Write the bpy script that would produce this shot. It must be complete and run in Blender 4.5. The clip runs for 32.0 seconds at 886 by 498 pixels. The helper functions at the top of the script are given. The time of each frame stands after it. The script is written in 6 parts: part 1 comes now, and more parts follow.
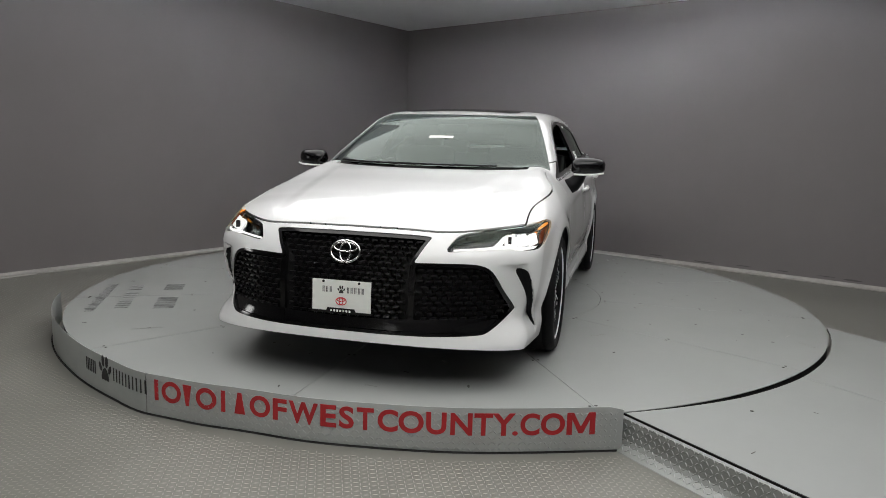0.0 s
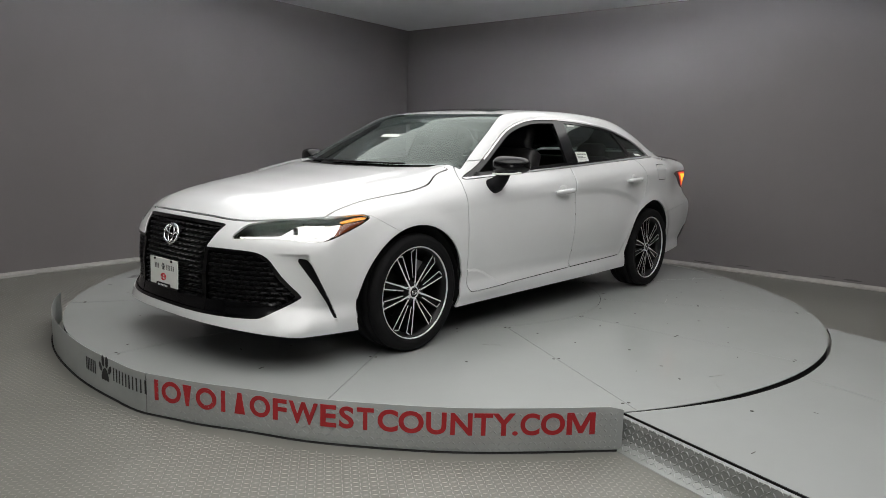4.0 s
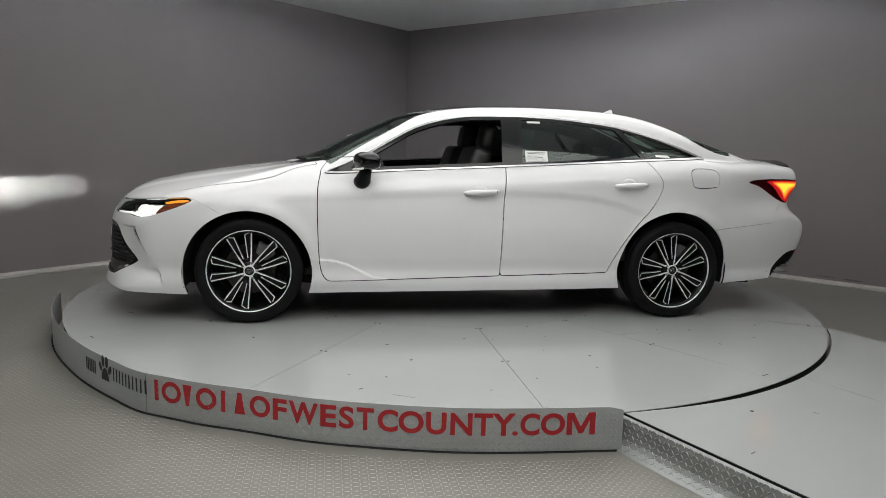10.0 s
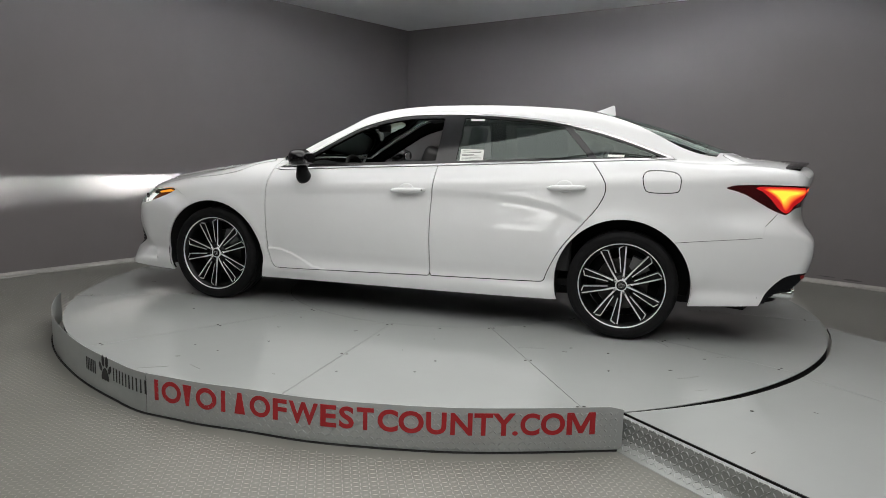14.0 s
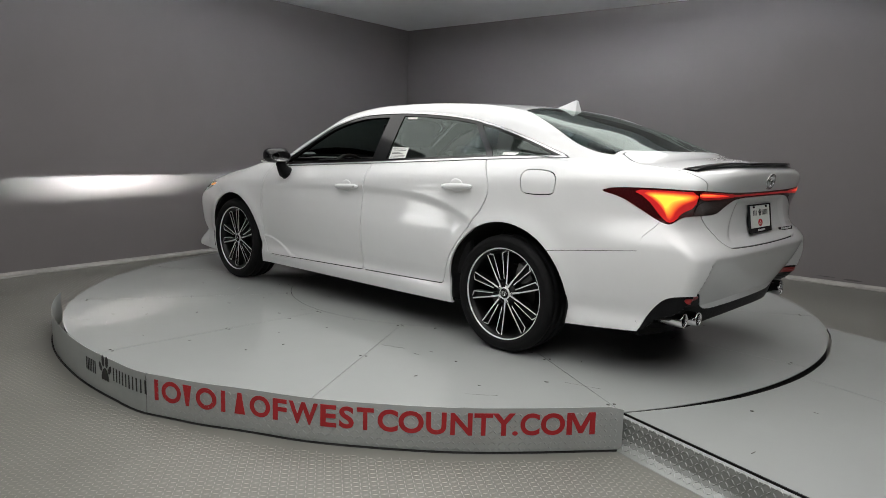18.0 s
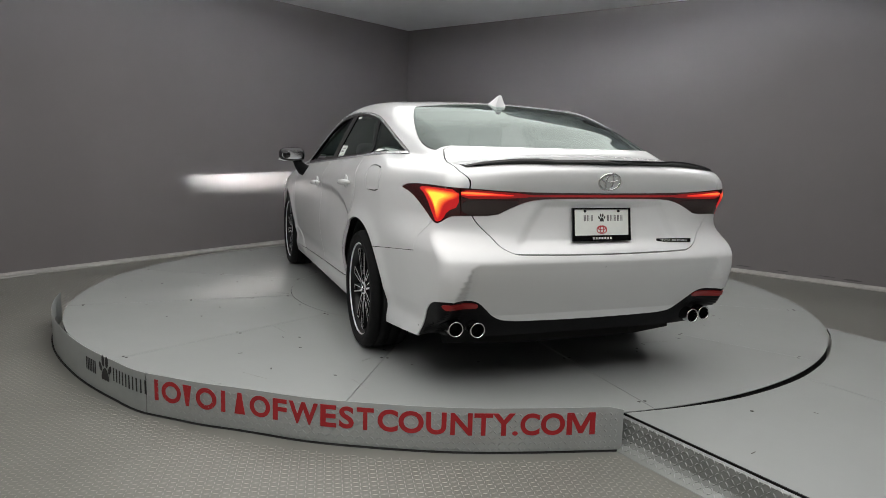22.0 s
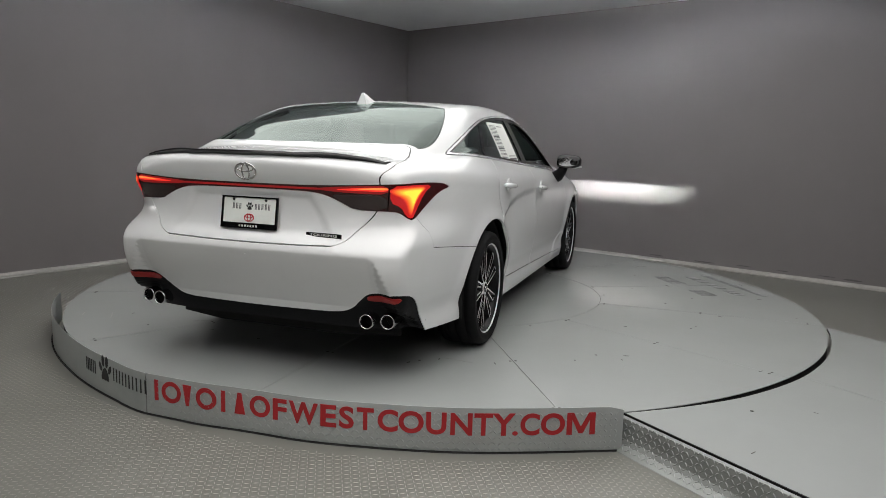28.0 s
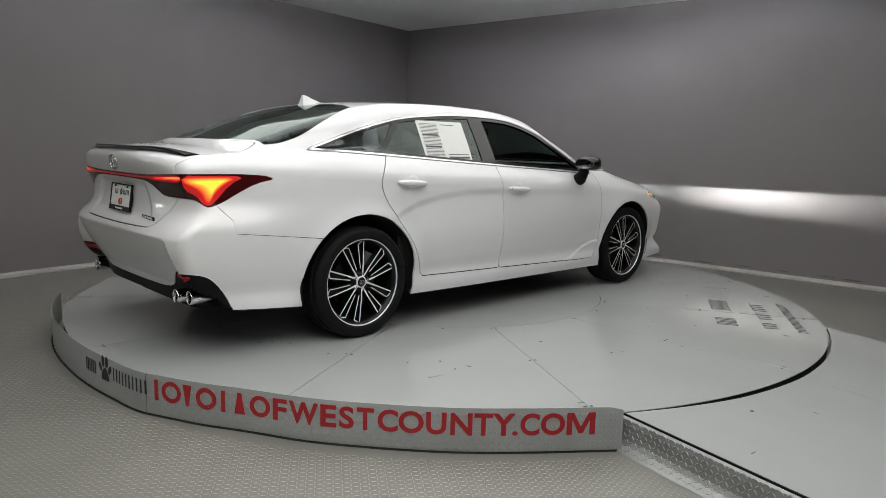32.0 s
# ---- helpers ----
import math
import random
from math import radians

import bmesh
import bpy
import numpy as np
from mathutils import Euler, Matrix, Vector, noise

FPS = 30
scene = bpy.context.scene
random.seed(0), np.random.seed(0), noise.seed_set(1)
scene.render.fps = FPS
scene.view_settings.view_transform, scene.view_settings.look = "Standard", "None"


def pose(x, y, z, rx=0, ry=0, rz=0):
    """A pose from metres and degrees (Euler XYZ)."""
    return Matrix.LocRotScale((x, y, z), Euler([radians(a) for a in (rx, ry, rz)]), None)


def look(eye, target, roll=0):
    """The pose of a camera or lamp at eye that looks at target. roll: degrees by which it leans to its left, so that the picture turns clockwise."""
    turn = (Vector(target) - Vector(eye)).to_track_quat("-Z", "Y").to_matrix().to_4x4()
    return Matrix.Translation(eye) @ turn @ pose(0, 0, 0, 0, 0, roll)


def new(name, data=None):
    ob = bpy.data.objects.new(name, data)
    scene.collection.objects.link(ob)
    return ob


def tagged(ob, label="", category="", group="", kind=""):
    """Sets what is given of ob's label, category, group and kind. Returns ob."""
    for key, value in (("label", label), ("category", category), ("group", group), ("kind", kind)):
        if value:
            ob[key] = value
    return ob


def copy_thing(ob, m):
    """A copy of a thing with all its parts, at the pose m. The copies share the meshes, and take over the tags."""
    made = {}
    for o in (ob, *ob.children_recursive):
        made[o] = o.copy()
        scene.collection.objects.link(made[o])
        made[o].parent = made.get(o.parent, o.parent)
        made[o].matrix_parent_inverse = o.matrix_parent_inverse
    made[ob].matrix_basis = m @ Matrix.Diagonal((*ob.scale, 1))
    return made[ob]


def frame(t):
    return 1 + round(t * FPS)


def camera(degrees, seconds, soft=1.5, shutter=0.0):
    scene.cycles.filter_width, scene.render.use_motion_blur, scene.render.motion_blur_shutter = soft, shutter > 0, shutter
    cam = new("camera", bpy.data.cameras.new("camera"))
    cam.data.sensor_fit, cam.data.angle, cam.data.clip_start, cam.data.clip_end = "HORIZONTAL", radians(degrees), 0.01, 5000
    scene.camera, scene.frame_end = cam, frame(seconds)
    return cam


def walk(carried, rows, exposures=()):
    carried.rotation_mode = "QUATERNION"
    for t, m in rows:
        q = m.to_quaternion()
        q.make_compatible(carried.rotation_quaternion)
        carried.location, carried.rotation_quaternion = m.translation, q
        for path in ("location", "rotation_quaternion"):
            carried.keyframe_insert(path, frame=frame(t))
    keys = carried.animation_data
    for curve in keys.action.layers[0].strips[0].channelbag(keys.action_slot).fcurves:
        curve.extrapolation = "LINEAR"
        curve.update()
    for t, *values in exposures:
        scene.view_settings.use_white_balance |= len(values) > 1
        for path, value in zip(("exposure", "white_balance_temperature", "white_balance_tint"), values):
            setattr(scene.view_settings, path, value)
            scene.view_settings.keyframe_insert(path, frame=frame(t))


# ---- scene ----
# ---- camera: it stands still ----
EYE = Vector((0.0, -5.664, 1.162))
yaw, pitch = radians(-0.321), radians(-8.424)
AIM = EYE + Vector((math.sin(yaw) * math.cos(pitch), math.cos(yaw) * math.cos(pitch), math.sin(pitch)))
cam = camera(64.14, 32.0, soft=0.75)
walk(cam, [(0.0, look(EYE, AIM, 1.594)), (32.0, look(EYE, AIM, 1.594))])

# ---- light: a dim world outside a closed room; broad lit canopies hang a little under its ceiling, over the turntable ----
scene.world = bpy.data.worlds.new("world")
scene.world.use_nodes = True
scene.world.node_tree.nodes["Background"].inputs[0].default_value = (0.6, 0.65, 0.7, 1)
scene.world.node_tree.nodes["Background"].inputs[1].default_value = 0.02
scene.view_settings.exposure = 0.0
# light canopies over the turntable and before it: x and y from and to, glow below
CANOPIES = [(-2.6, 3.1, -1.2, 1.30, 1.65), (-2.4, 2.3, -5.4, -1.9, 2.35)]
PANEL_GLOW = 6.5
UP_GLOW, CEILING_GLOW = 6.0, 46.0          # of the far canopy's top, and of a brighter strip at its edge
FLOOR, CEILING = -0.150, 2.835

# angle of the turntable and of the car on it, in degrees, every four seconds
TURN = [254.95, 228.60, 202.55, 177.21, 150.12, 123.77, 97.22, 71.13, 44.46]
CAR_SHIFT = Vector((0.011, 0.153, 0))
TABLE_RADIUS = 2.756
# ---- materials ----
def material(name, colour, rough=0.5, metal=0.0, coat=0.0, noise_scale=0.0, noise_amount=0.0, bump=0.0, bump_scale=200.0, rough_var=0.0, **more):
    """A surface with two scales of variation: broad stains in the colour and fine grain in the relief."""
    m = bpy.data.materials.new(name)
    m.use_nodes = True
    nt = m.node_tree
    b = nt.nodes["Principled BSDF"]
    b.inputs["Base Color"].default_value = (*colour, 1)
    b.inputs["Roughness"].default_value = rough
    b.inputs["Metallic"].default_value = metal
    b.inputs["Coat Weight"].default_value = coat
    b.inputs["Coat Roughness"].default_value = 0.06
    for key, value in more.items():
        b.inputs[key.replace("_", " ").title().replace("Ior", "IOR")].default_value = value
    if noise_amount or bump or rough_var:
        co = nt.nodes.new("ShaderNodeTexCoord").outputs["Object"]
    if noise_amount or rough_var:
        n = nt.nodes.new("ShaderNodeTexNoise")
        n.inputs["Scale"].default_value, n.inputs["Detail"].default_value, n.inputs["Roughness"].default_value = noise_scale, 8, 0.65
        nt.links.new(co, n.inputs["Vector"])
    if noise_amount:
        r = nt.nodes.new("ShaderNodeMapRange")
        r.inputs["From Min"].default_value, r.inputs["From Max"].default_value = 0.25, 0.75
        r.inputs["To Min"].default_value, r.inputs["To Max"].default_value = 1 - noise_amount, 1 + noise_amount
        nt.links.new(n.outputs["Fac"], r.inputs["Value"])
        mul = nt.nodes.new("ShaderNodeVectorMath")
        mul.operation = "SCALE"
        mul.inputs[0].default_value = colour
        nt.links.new(r.outputs["Result"], mul.inputs["Scale"])
        nt.links.new(mul.outputs["Vector"], b.inputs["Base Color"])
    if rough_var:
        r = nt.nodes.new("ShaderNodeMapRange")
        r.inputs["To Min"].default_value, r.inputs["To Max"].default_value = max(rough - rough_var, 0.02), min(rough + rough_var, 1)
        nt.links.new(n.outputs["Fac"], r.inputs["Value"])
        nt.links.new(r.outputs["Result"], b.inputs["Roughness"])
    if bump:
        n2 = nt.nodes.new("ShaderNodeTexNoise")
        n2.inputs["Scale"].default_value, n2.inputs["Detail"].default_value = bump_scale, 4
        nt.links.new(co, n2.inputs["Vector"])
        bp = nt.nodes.new("ShaderNodeBump")
        bp.inputs["Strength"].default_value, bp.inputs["Distance"].default_value = bump, 0.002
        nt.links.new(n2.outputs["Fac"], bp.inputs["Height"])
        nt.links.new(bp.outputs["Normal"], b.inputs["Normal"])
    return m


def glowing(name, colour, strength, base=(0.8, 0.8, 0.8)):
    return material(name, base, 0.4, emission_color=(*colour, 1), emission_strength=strength)


PAINT = material("pearl_white_paint", (0.755, 0.762, 0.762), 0.38, 0.0, 1.0, 9.0, 0.012, 0.04, 900)
BLACK_GLOSS = material("gloss_black_plastic", (0.004, 0.004, 0.0045), 0.12)
BLACK_SATIN = material("satin_black_plastic", (0.006, 0.006, 0.007), 0.5, specular_ior_level=0.14, noise_scale=30, noise_amount=0.2, bump=0.15, bump_scale=600)
DARK_LINER = material("dark_liner", (0.006, 0.006, 0.006), 0.9, noise_scale=20, noise_amount=0.2)
RUBBER = material("tyre_rubber", (0.005, 0.005, 0.0055), 0.75, specular_ior_level=0.2, noise_scale=25, noise_amount=0.25, bump=0.2, bump_scale=300)
CHROME = material("chrome", (0.75, 0.75, 0.76), 0.10, 1.0)
TRIM = material("bright_trim", (0.72, 0.72, 0.73), 0.22, 0.65)
MACHINED = material("machined_aluminium", (0.85, 0.85, 0.86), 0.34, 0.45, bump=0.08, bump_scale=900)
STEEL = material("brake_steel", (0.06, 0.058, 0.056), 0.4, 1.0, noise_scale=12, noise_amount=0.2)
WALL_PAINT = material("warm_grey_wall_paint", (0.176, 0.161, 0.162), 0.55, noise_scale=0.9, noise_amount=0.05, bump=0.12, bump_scale=260)
CEILING_PAINT = material("white_ceiling_paint", (0.78, 0.79, 0.81), 0.75, noise_scale=1.2, noise_amount=0.05, bump=0.15, bump_scale=180)
DECK_PAINT = material("pale_grey_deck_paint", (0.36, 0.372, 0.365), 0.13, noise_scale=1.3, noise_amount=0.035, bump=0.03, bump_scale=60, rough_var=0.05)
FLOOR_PLATE = material("grey_floor_plate", (0.195, 0.192, 0.172), 0.42, 0.15, noise_scale=1.1, noise_amount=0.14, rough_var=0.12)
# paler than the plate: the highlights on the lozenges are put into their colour
FLOOR_TREAD = material("highlit_floor_tread", (0.31, 0.30, 0.27), 0.38, 0.3, noise_scale=1.1, noise_amount=0.14)
TREAD_PLATE = material("bare_tread_plate", (0.27, 0.28, 0.27), 0.45, 0.6, noise_scale=6, noise_amount=0.15, rough_var=0.1)
# a step paler than the tread plate beneath
TREAD_LOZENGE = material("pale_lozenge", (0.33, 0.34, 0.33), 0.42, 0.6, noise_scale=6, noise_amount=0.15)
RED_LETTER = material("red_vinyl", (0.42, 0.018, 0.022), 0.5, noise_scale=14, noise_amount=0.1)
BLACK_LETTER = material("black_vinyl", (0.018, 0.018, 0.018), 0.55, noise_scale=14, noise_amount=0.15)
SKIRTING = material("pale_skirting", (0.38, 0.365, 0.345), 0.5, noise_scale=5, noise_amount=0.22)
FIXTURE = material("white_fixture_metal", (0.75, 0.75, 0.75), 0.4, noise_scale=8, noise_amount=0.03)
CABIN_DARK = material("dark_cabin_trim", (0.016, 0.016, 0.017), 0.65, noise_scale=30, noise_amount=0.2, bump=0.2, bump_scale=500)
CABIN_LIGHT = material("grey_headliner", (0.32, 0.31, 0.29), 0.85, noise_scale=60, noise_amount=0.08)
LABEL_PAPER = material("white_label_paper", (0.78, 0.80, 0.76), 0.6, noise_scale=20, noise_amount=0.03)
INK = material("grey_ink", (0.10, 0.10, 0.10), 0.7, noise_scale=20, noise_amount=0.05)


def tinted_glass(name, tint, clear, ior=1.7, haze=0.02):
    """Thin glass: clear below, with a sheen that grows towards grazing angles."""
    m = bpy.data.materials.new(name)
    m.use_nodes = True
    nt = m.node_tree
    nt.nodes.remove(nt.nodes["Principled BSDF"])
    see = nt.nodes.new("ShaderNodeBsdfTransparent")
    see.inputs[0].default_value = (*[c * clear for c in tint], 1)
    shine = nt.nodes.new("ShaderNodeBsdfGlossy")
    shine.inputs["Color"].default_value = (0.88, 1.0, 0.95, 1)
    shine.inputs["Roughness"].default_value = haze
    fr = nt.nodes.new("ShaderNodeFresnel")
    fr.inputs["IOR"].default_value = ior
    mix = nt.nodes.new("ShaderNodeMixShader")
    nt.links.new(fr.outputs[0], mix.inputs[0])
    nt.links.new(see.outputs[0], mix.inputs[1])
    nt.links.new(shine.outputs[0], mix.inputs[2])
    nt.links.new(mix.outputs[0], nt.nodes["Material Output"].inputs["Surface"])
    return m


SIDE_GLASS = tinted_glass("tinted_side_glass", (0.86, 0.97, 0.90), 0.45, 1.62, 0.02)
SCREEN_GLASS = tinted_glass("windscreen_glass", (0.86, 0.96, 0.90), 0.58, 1.58)
LENS_GLASS = tinted_glass("clear_lens", (1.0, 1.0, 1.0), 0.92, 1.35, 0.04)
# ---- mesh helpers ----
def sheet(name, V, F, mat, parent=None, label="", N=None, smooth=False, mats=None, which=None):
    """ONE mesh object from arrays of places and faces, under parent; mats and which: several materials, face by face."""
    me = bpy.data.meshes.new(name)
    me.from_pydata(np.asarray(V, float).tolist(), [], F.tolist() if isinstance(F, np.ndarray) else F)
    for m in (mats or [mat]):
        me.materials.append(m)
    if which is not None:
        me.polygons.foreach_set("material_index", np.asarray(which, np.int32))
    if smooth or N is not None:
        me.polygons.foreach_set("use_smooth", np.ones(len(me.polygons), bool))
    if N is not None:
        me.normals_split_custom_set_from_vertices(np.asarray(N, float).tolist())
    me.update()
    ob = new(name, me)
    ob.parent = parent
    if label:
        tagged(ob, label)
    return ob


def part(name, bm, mat, parent, label="", smooth=False):
    """Links a bmesh as ONE mesh object under a thing or under a part."""
    me = bpy.data.meshes.new(name)
    bm.normal_update()
    bm.to_mesh(me)
    bm.free()
    me.materials.append(mat)
    if smooth:
        me.polygons.foreach_set("use_smooth", np.ones(len(me.polygons), bool))
        me.set_sharp_from_angle(angle=radians(35))
    ob = new(name, me)
    ob.parent = parent
    if label:
        tagged(ob, label)
    return ob


def thing(name, at=(0, 0, 0), label="", category="", group="", kind=""):
    ob = new(name)
    ob.location = at
    ob.empty_display_size = 0.2
    return tagged(ob, label, category, group, kind)


def box(sx, sy, sz, bevel=0.0, at=(0, 0, 0), turn=None, seg=2):
    bm = bmesh.new()
    bmesh.ops.create_cube(bm, size=1)
    bmesh.ops.scale(bm, vec=(sx, sy, sz), verts=bm.verts)
    if bevel:
        bmesh.ops.bevel(bm, geom=bm.edges[:], offset=bevel, segments=seg, affect="EDGES", profile=0.5)
    if turn is not None:
        bmesh.ops.transform(bm, matrix=turn, verts=bm.verts)
    bmesh.ops.translate(bm, vec=at, verts=bm.verts)
    return bm


def lathe(profile, seg=64, axis="y"):
    """A turned body: profile rows of (radius, along) about the y or z axis through the origin."""
    V, F = [], []
    n = len(profile)
    for k in range(seg):
        c, s = math.cos(2 * math.pi * k / seg), math.sin(2 * math.pi * k / seg)
        for r, h in profile:
            V.append((r * c, h, r * s) if axis == "y" else (r * c, r * s, h))
    for k in range(seg):
        for j in range(n - 1):
            a, b = k * n + j, ((k + 1) % seg) * n + j
            q = (a, a + 1, b + 1, b)
            F.append(q if axis == "y" else q[::-1])
    return np.array(V), F


def prism(outline, lo, hi, axis="z"):
    """A plate with the given outline between two heights; axis z: outline is (x, y); axis y: (x, z); axis x: (y, z)."""
    n = len(outline)
    put = {"z": lambda p, h: (p[0], p[1], h), "y": lambda p, h: (p[0], h, p[1]), "x": lambda p, h: (h, p[0], p[1])}[axis]
    V = [put(p, lo) for p in outline] + [put(p, hi) for p in outline]
    F = [tuple(range(n))[::-1], tuple(range(n, 2 * n))] + [(i, (i + 1) % n, n + (i + 1) % n, n + i) for i in range(n)]
    return V, F


def tube(path, r, seg=8, closed=False):
    """A round bar along a path."""
    P = np.array(path, float)
    n = len(P)
    T = np.gradient(P, axis=0) if not closed else np.roll(P, -1, 0) - np.roll(P, 1, 0)
    T /= np.maximum(np.linalg.norm(T, axis=1, keepdims=True), 1e-9)
    up = np.array([0, 0, 1.0]) if abs(T[:, 2]).max() < 0.95 else np.array([0, 1.0, 0.05])
    A = np.cross(T, up)
    A /= np.maximum(np.linalg.norm(A, axis=1, keepdims=True), 1e-9)
    B = np.cross(A, T)
    w = np.linspace(0, 2 * np.pi, seg, endpoint=False)
    r = np.broadcast_to(np.asarray(r, float), (n,))
    V = (P[:, None] + r[:, None, None] * (np.cos(w)[None, :, None] * A[:, None] + np.sin(w)[None, :, None] * B[:, None])).reshape(-1, 3)
    F = []
    for i in range(n if closed else n - 1):
        for j in range(seg):
            F.append((i * seg + j, i * seg + (j + 1) % seg, (i + 1) % n * seg + (j + 1) % seg, (i + 1) % n * seg + j))
    if not closed:
        F += [tuple(range(seg))[::-1], tuple((n - 1) * seg + j for j in range(seg))]
    return V, F


def weld(*pieces):
    """Several (places, faces) as one."""
    V, F, k = [], [], 0
    for v, f in pieces:
        V += [tuple(p) for p in v]
        F += [tuple(i + k for i in q) for q in f]
        k += len(v)
    return V, F


def chaikin(pts, n=2):
    P = np.array(pts, float)
    for _ in range(n):
        Q = np.roll(P, -1, 0)
        P = np.stack([0.75 * P + 0.25 * Q, 0.25 * P + 0.75 * Q], 1).reshape(-1, 2)
    return P


def inside(poly, u, v):
    """Signed distance to a closed outline: above zero inside."""
    P = np.array(poly, float)
    Q = np.roll(P, -1, 0)
    best = np.full(len(u), 1e9)
    odd = np.zeros(len(u), bool)
    for (ax, ay), (bx, by) in zip(P, Q):
        ex, ey = bx - ax, by - ay
        t = np.clip(((u - ax) * ex + (v - ay) * ey) / max(ex * ex + ey * ey, 1e-12), 0, 1)
        best = np.minimum(best, np.hypot(u - ax - t * ex, v - ay - t * ey))
        cross = (ay > v) != (by > v)
        odd ^= cross & (u < ax + (v - ay) / (by - ay if abs(by - ay) > 1e-12 else 1e-12) * ex)
    return np.where(odd, best, -best)


def cut(M, f):
    """Cuts a triangle sheet (places, normals, faces) along f = 0: the piece where f is above zero, and the rest."""
    V, N, F = M
    s = f[F] > 0
    count = s.sum(1)
    out = []
    for keep in (True, False):
        full = F[count == (3 if keep else 0)]
        newV, newN, tris = [V], [N], [full]
        base = len(V)
        for lone in (True, False):
            rows = F[count == (1 if lone else 2)]
            sr = s[count == (1 if lone else 2)]
            if not len(rows):
                continue
            k = np.argmax(sr == lone, 1)
            i = np.arange(len(rows))
            a, b, c = rows[i, k], rows[i, (k + 1) % 3], rows[i, (k + 2) % 3]
            tb = (f[a] / (f[a] - f[b]))[:, None]
            tc = (f[a] / (f[a] - f[c]))[:, None]
            newV += [V[a] + tb * (V[b] - V[a]), V[a] + tc * (V[c] - V[a])]
            newN += [N[a] + tb * (N[b] - N[a]), N[a] + tc * (N[c] - N[a])]
            p = base + np.arange(len(rows))
            q = p + len(rows)
            base += 2 * len(rows)
            if lone == keep:
                tris.append(np.stack([a, p, q], 1))
            else:
                tris += [np.stack([p, b, c], 1), np.stack([p, c, q], 1)]
        V2, N2, F2 = np.concatenate(newV), np.concatenate(newN), np.concatenate(tris)
        used, inv = np.unique(F2, return_inverse=True)
        out.append((V2[used], N2[used], inv.reshape(-1, 3)))
    return out


def mirrored(M):
    V, N, F = M
    s = np.array([1, -1, 1])
    return V * s, N * s, F[:, ::-1]


def both(M):
    A = mirrored(M)
    return np.concatenate([M[0], A[0]]), np.concatenate([M[1], A[1]]), np.concatenate([M[2], A[2] + len(M[0])])


def moved(M, d):
    return M[0] + M[1] / np.maximum(np.linalg.norm(M[1], axis=1, keepdims=True), 1e-9) * d, M[1], M[2]


def thick(M, d):
    """Gives a sheet turned-in edges d deep, so that it reads as pressed metal or moulded glass."""
    V, N, F = M
    key = np.round(V * 20000).astype(np.int64)
    _, idx = np.unique(key, axis=0, return_inverse=True)
    idx = idx.ravel()
    G = idx[F]
    E = np.concatenate([G[:, [0, 1]], G[:, [1, 2]], G[:, [2, 0]]])
    R = np.concatenate([F[:, [0, 1]], F[:, [1, 2]], F[:, [2, 0]]])
    ok = E[:, 0] != E[:, 1]
    E, R = E[ok], R[ok]
    lo, hi = E.min(1), E.max(1)
    code = lo * (idx.max() + 1) + hi
    _, inv, cnt = np.unique(code, return_inverse=True, return_counts=True)
    rim = R[cnt[inv.ravel()] == 1]
    rim = rim[~((np.abs(V[rim[:, 0], 1]) < 1e-4) & (np.abs(V[rim[:, 1], 1]) < 1e-4))]
    a, b = rim[:, 0], rim[:, 1]
    n = len(rim)
    Va, Vb = V[a], V[b]
    Na, Nb = [q / np.maximum(np.linalg.norm(q, axis=1, keepdims=True), 1e-9) for q in (N[a], N[b])]
    face = np.cross(Va - Vb, Na)
    face = -face / np.maximum(np.linalg.norm(face, axis=1, keepdims=True), 1e-9)
    i = len(V) + np.arange(n)
    V2 = np.concatenate([V, Va, Vb, Vb - Nb * d, Va - Na * d])
    N2 = np.concatenate([N, face, face, face, face])
    F2 = np.concatenate([F, np.stack([i + n, i, i + 2 * n], 1), np.stack([i, i + 3 * n, i + 2 * n], 1)])
    return V2, N2, F2


def skin(name, M, mat, parent, label="", deep=0.012):
    if not len(M[2]):
        return None
    V, N, F = thick(M, deep) if deep else M
    return sheet(name, V, F, mat, parent, label, N)


def finer(M, times=1, refit=False):
    """Each triangle of a skin split in four, so that thin shapes can be cut from it; refit lays the new points on the body again."""
    V, N, F = M
    for _ in range(times):
        E = np.sort(np.concatenate([F[:, [0, 1]], F[:, [1, 2]], F[:, [2, 0]]]), axis=1)
        U, back = np.unique(E, axis=0, return_inverse=True)
        back = back.reshape(-1)
        k, n = len(F), len(V)
        mid = (N[U[:, 0]] + N[U[:, 1]])
        mid = mid / np.maximum(np.linalg.norm(mid, axis=1, keepdims=True), 1e-9)
        V, N = np.concatenate([V, (V[U[:, 0]] + V[U[:, 1]]) / 2]), np.concatenate([N, mid])
        a, b, c = n + back[:k], n + back[k:2 * k], n + back[2 * k:]
        F = np.concatenate([np.stack([F[:, 0], a, c], 1), np.stack([a, F[:, 1], b], 1), np.stack([c, b, F[:, 2]], 1), np.stack([a, b, c], 1)])
    if refit:
        for _ in range(3):
            V = V - np.clip(body(*V.T), -0.01, 0.01)[:, None] * body_normal(V)
        N = body_normal(V)
    return V, N, F

# ---- the room ----
CORNER = Vector((-0.677, 5.354, 0))
LEFT_DIR = Vector((math.cos(radians(234.5)), math.sin(radians(234.5)), 0))
RIGHT_DIR = Vector((math.cos(radians(-39.75)), math.sin(radians(-39.75)), 0))
P1, P2 = CORNER + LEFT_DIR * 15.5, CORNER + RIGHT_DIR * 15.5
P3 = Vector((P2.x, P1.y - 0.5, 0))
P4 = Vector((P1.x, P1.y - 0.5, 0))
ring = [CORNER, P1, P4, P3, P2]


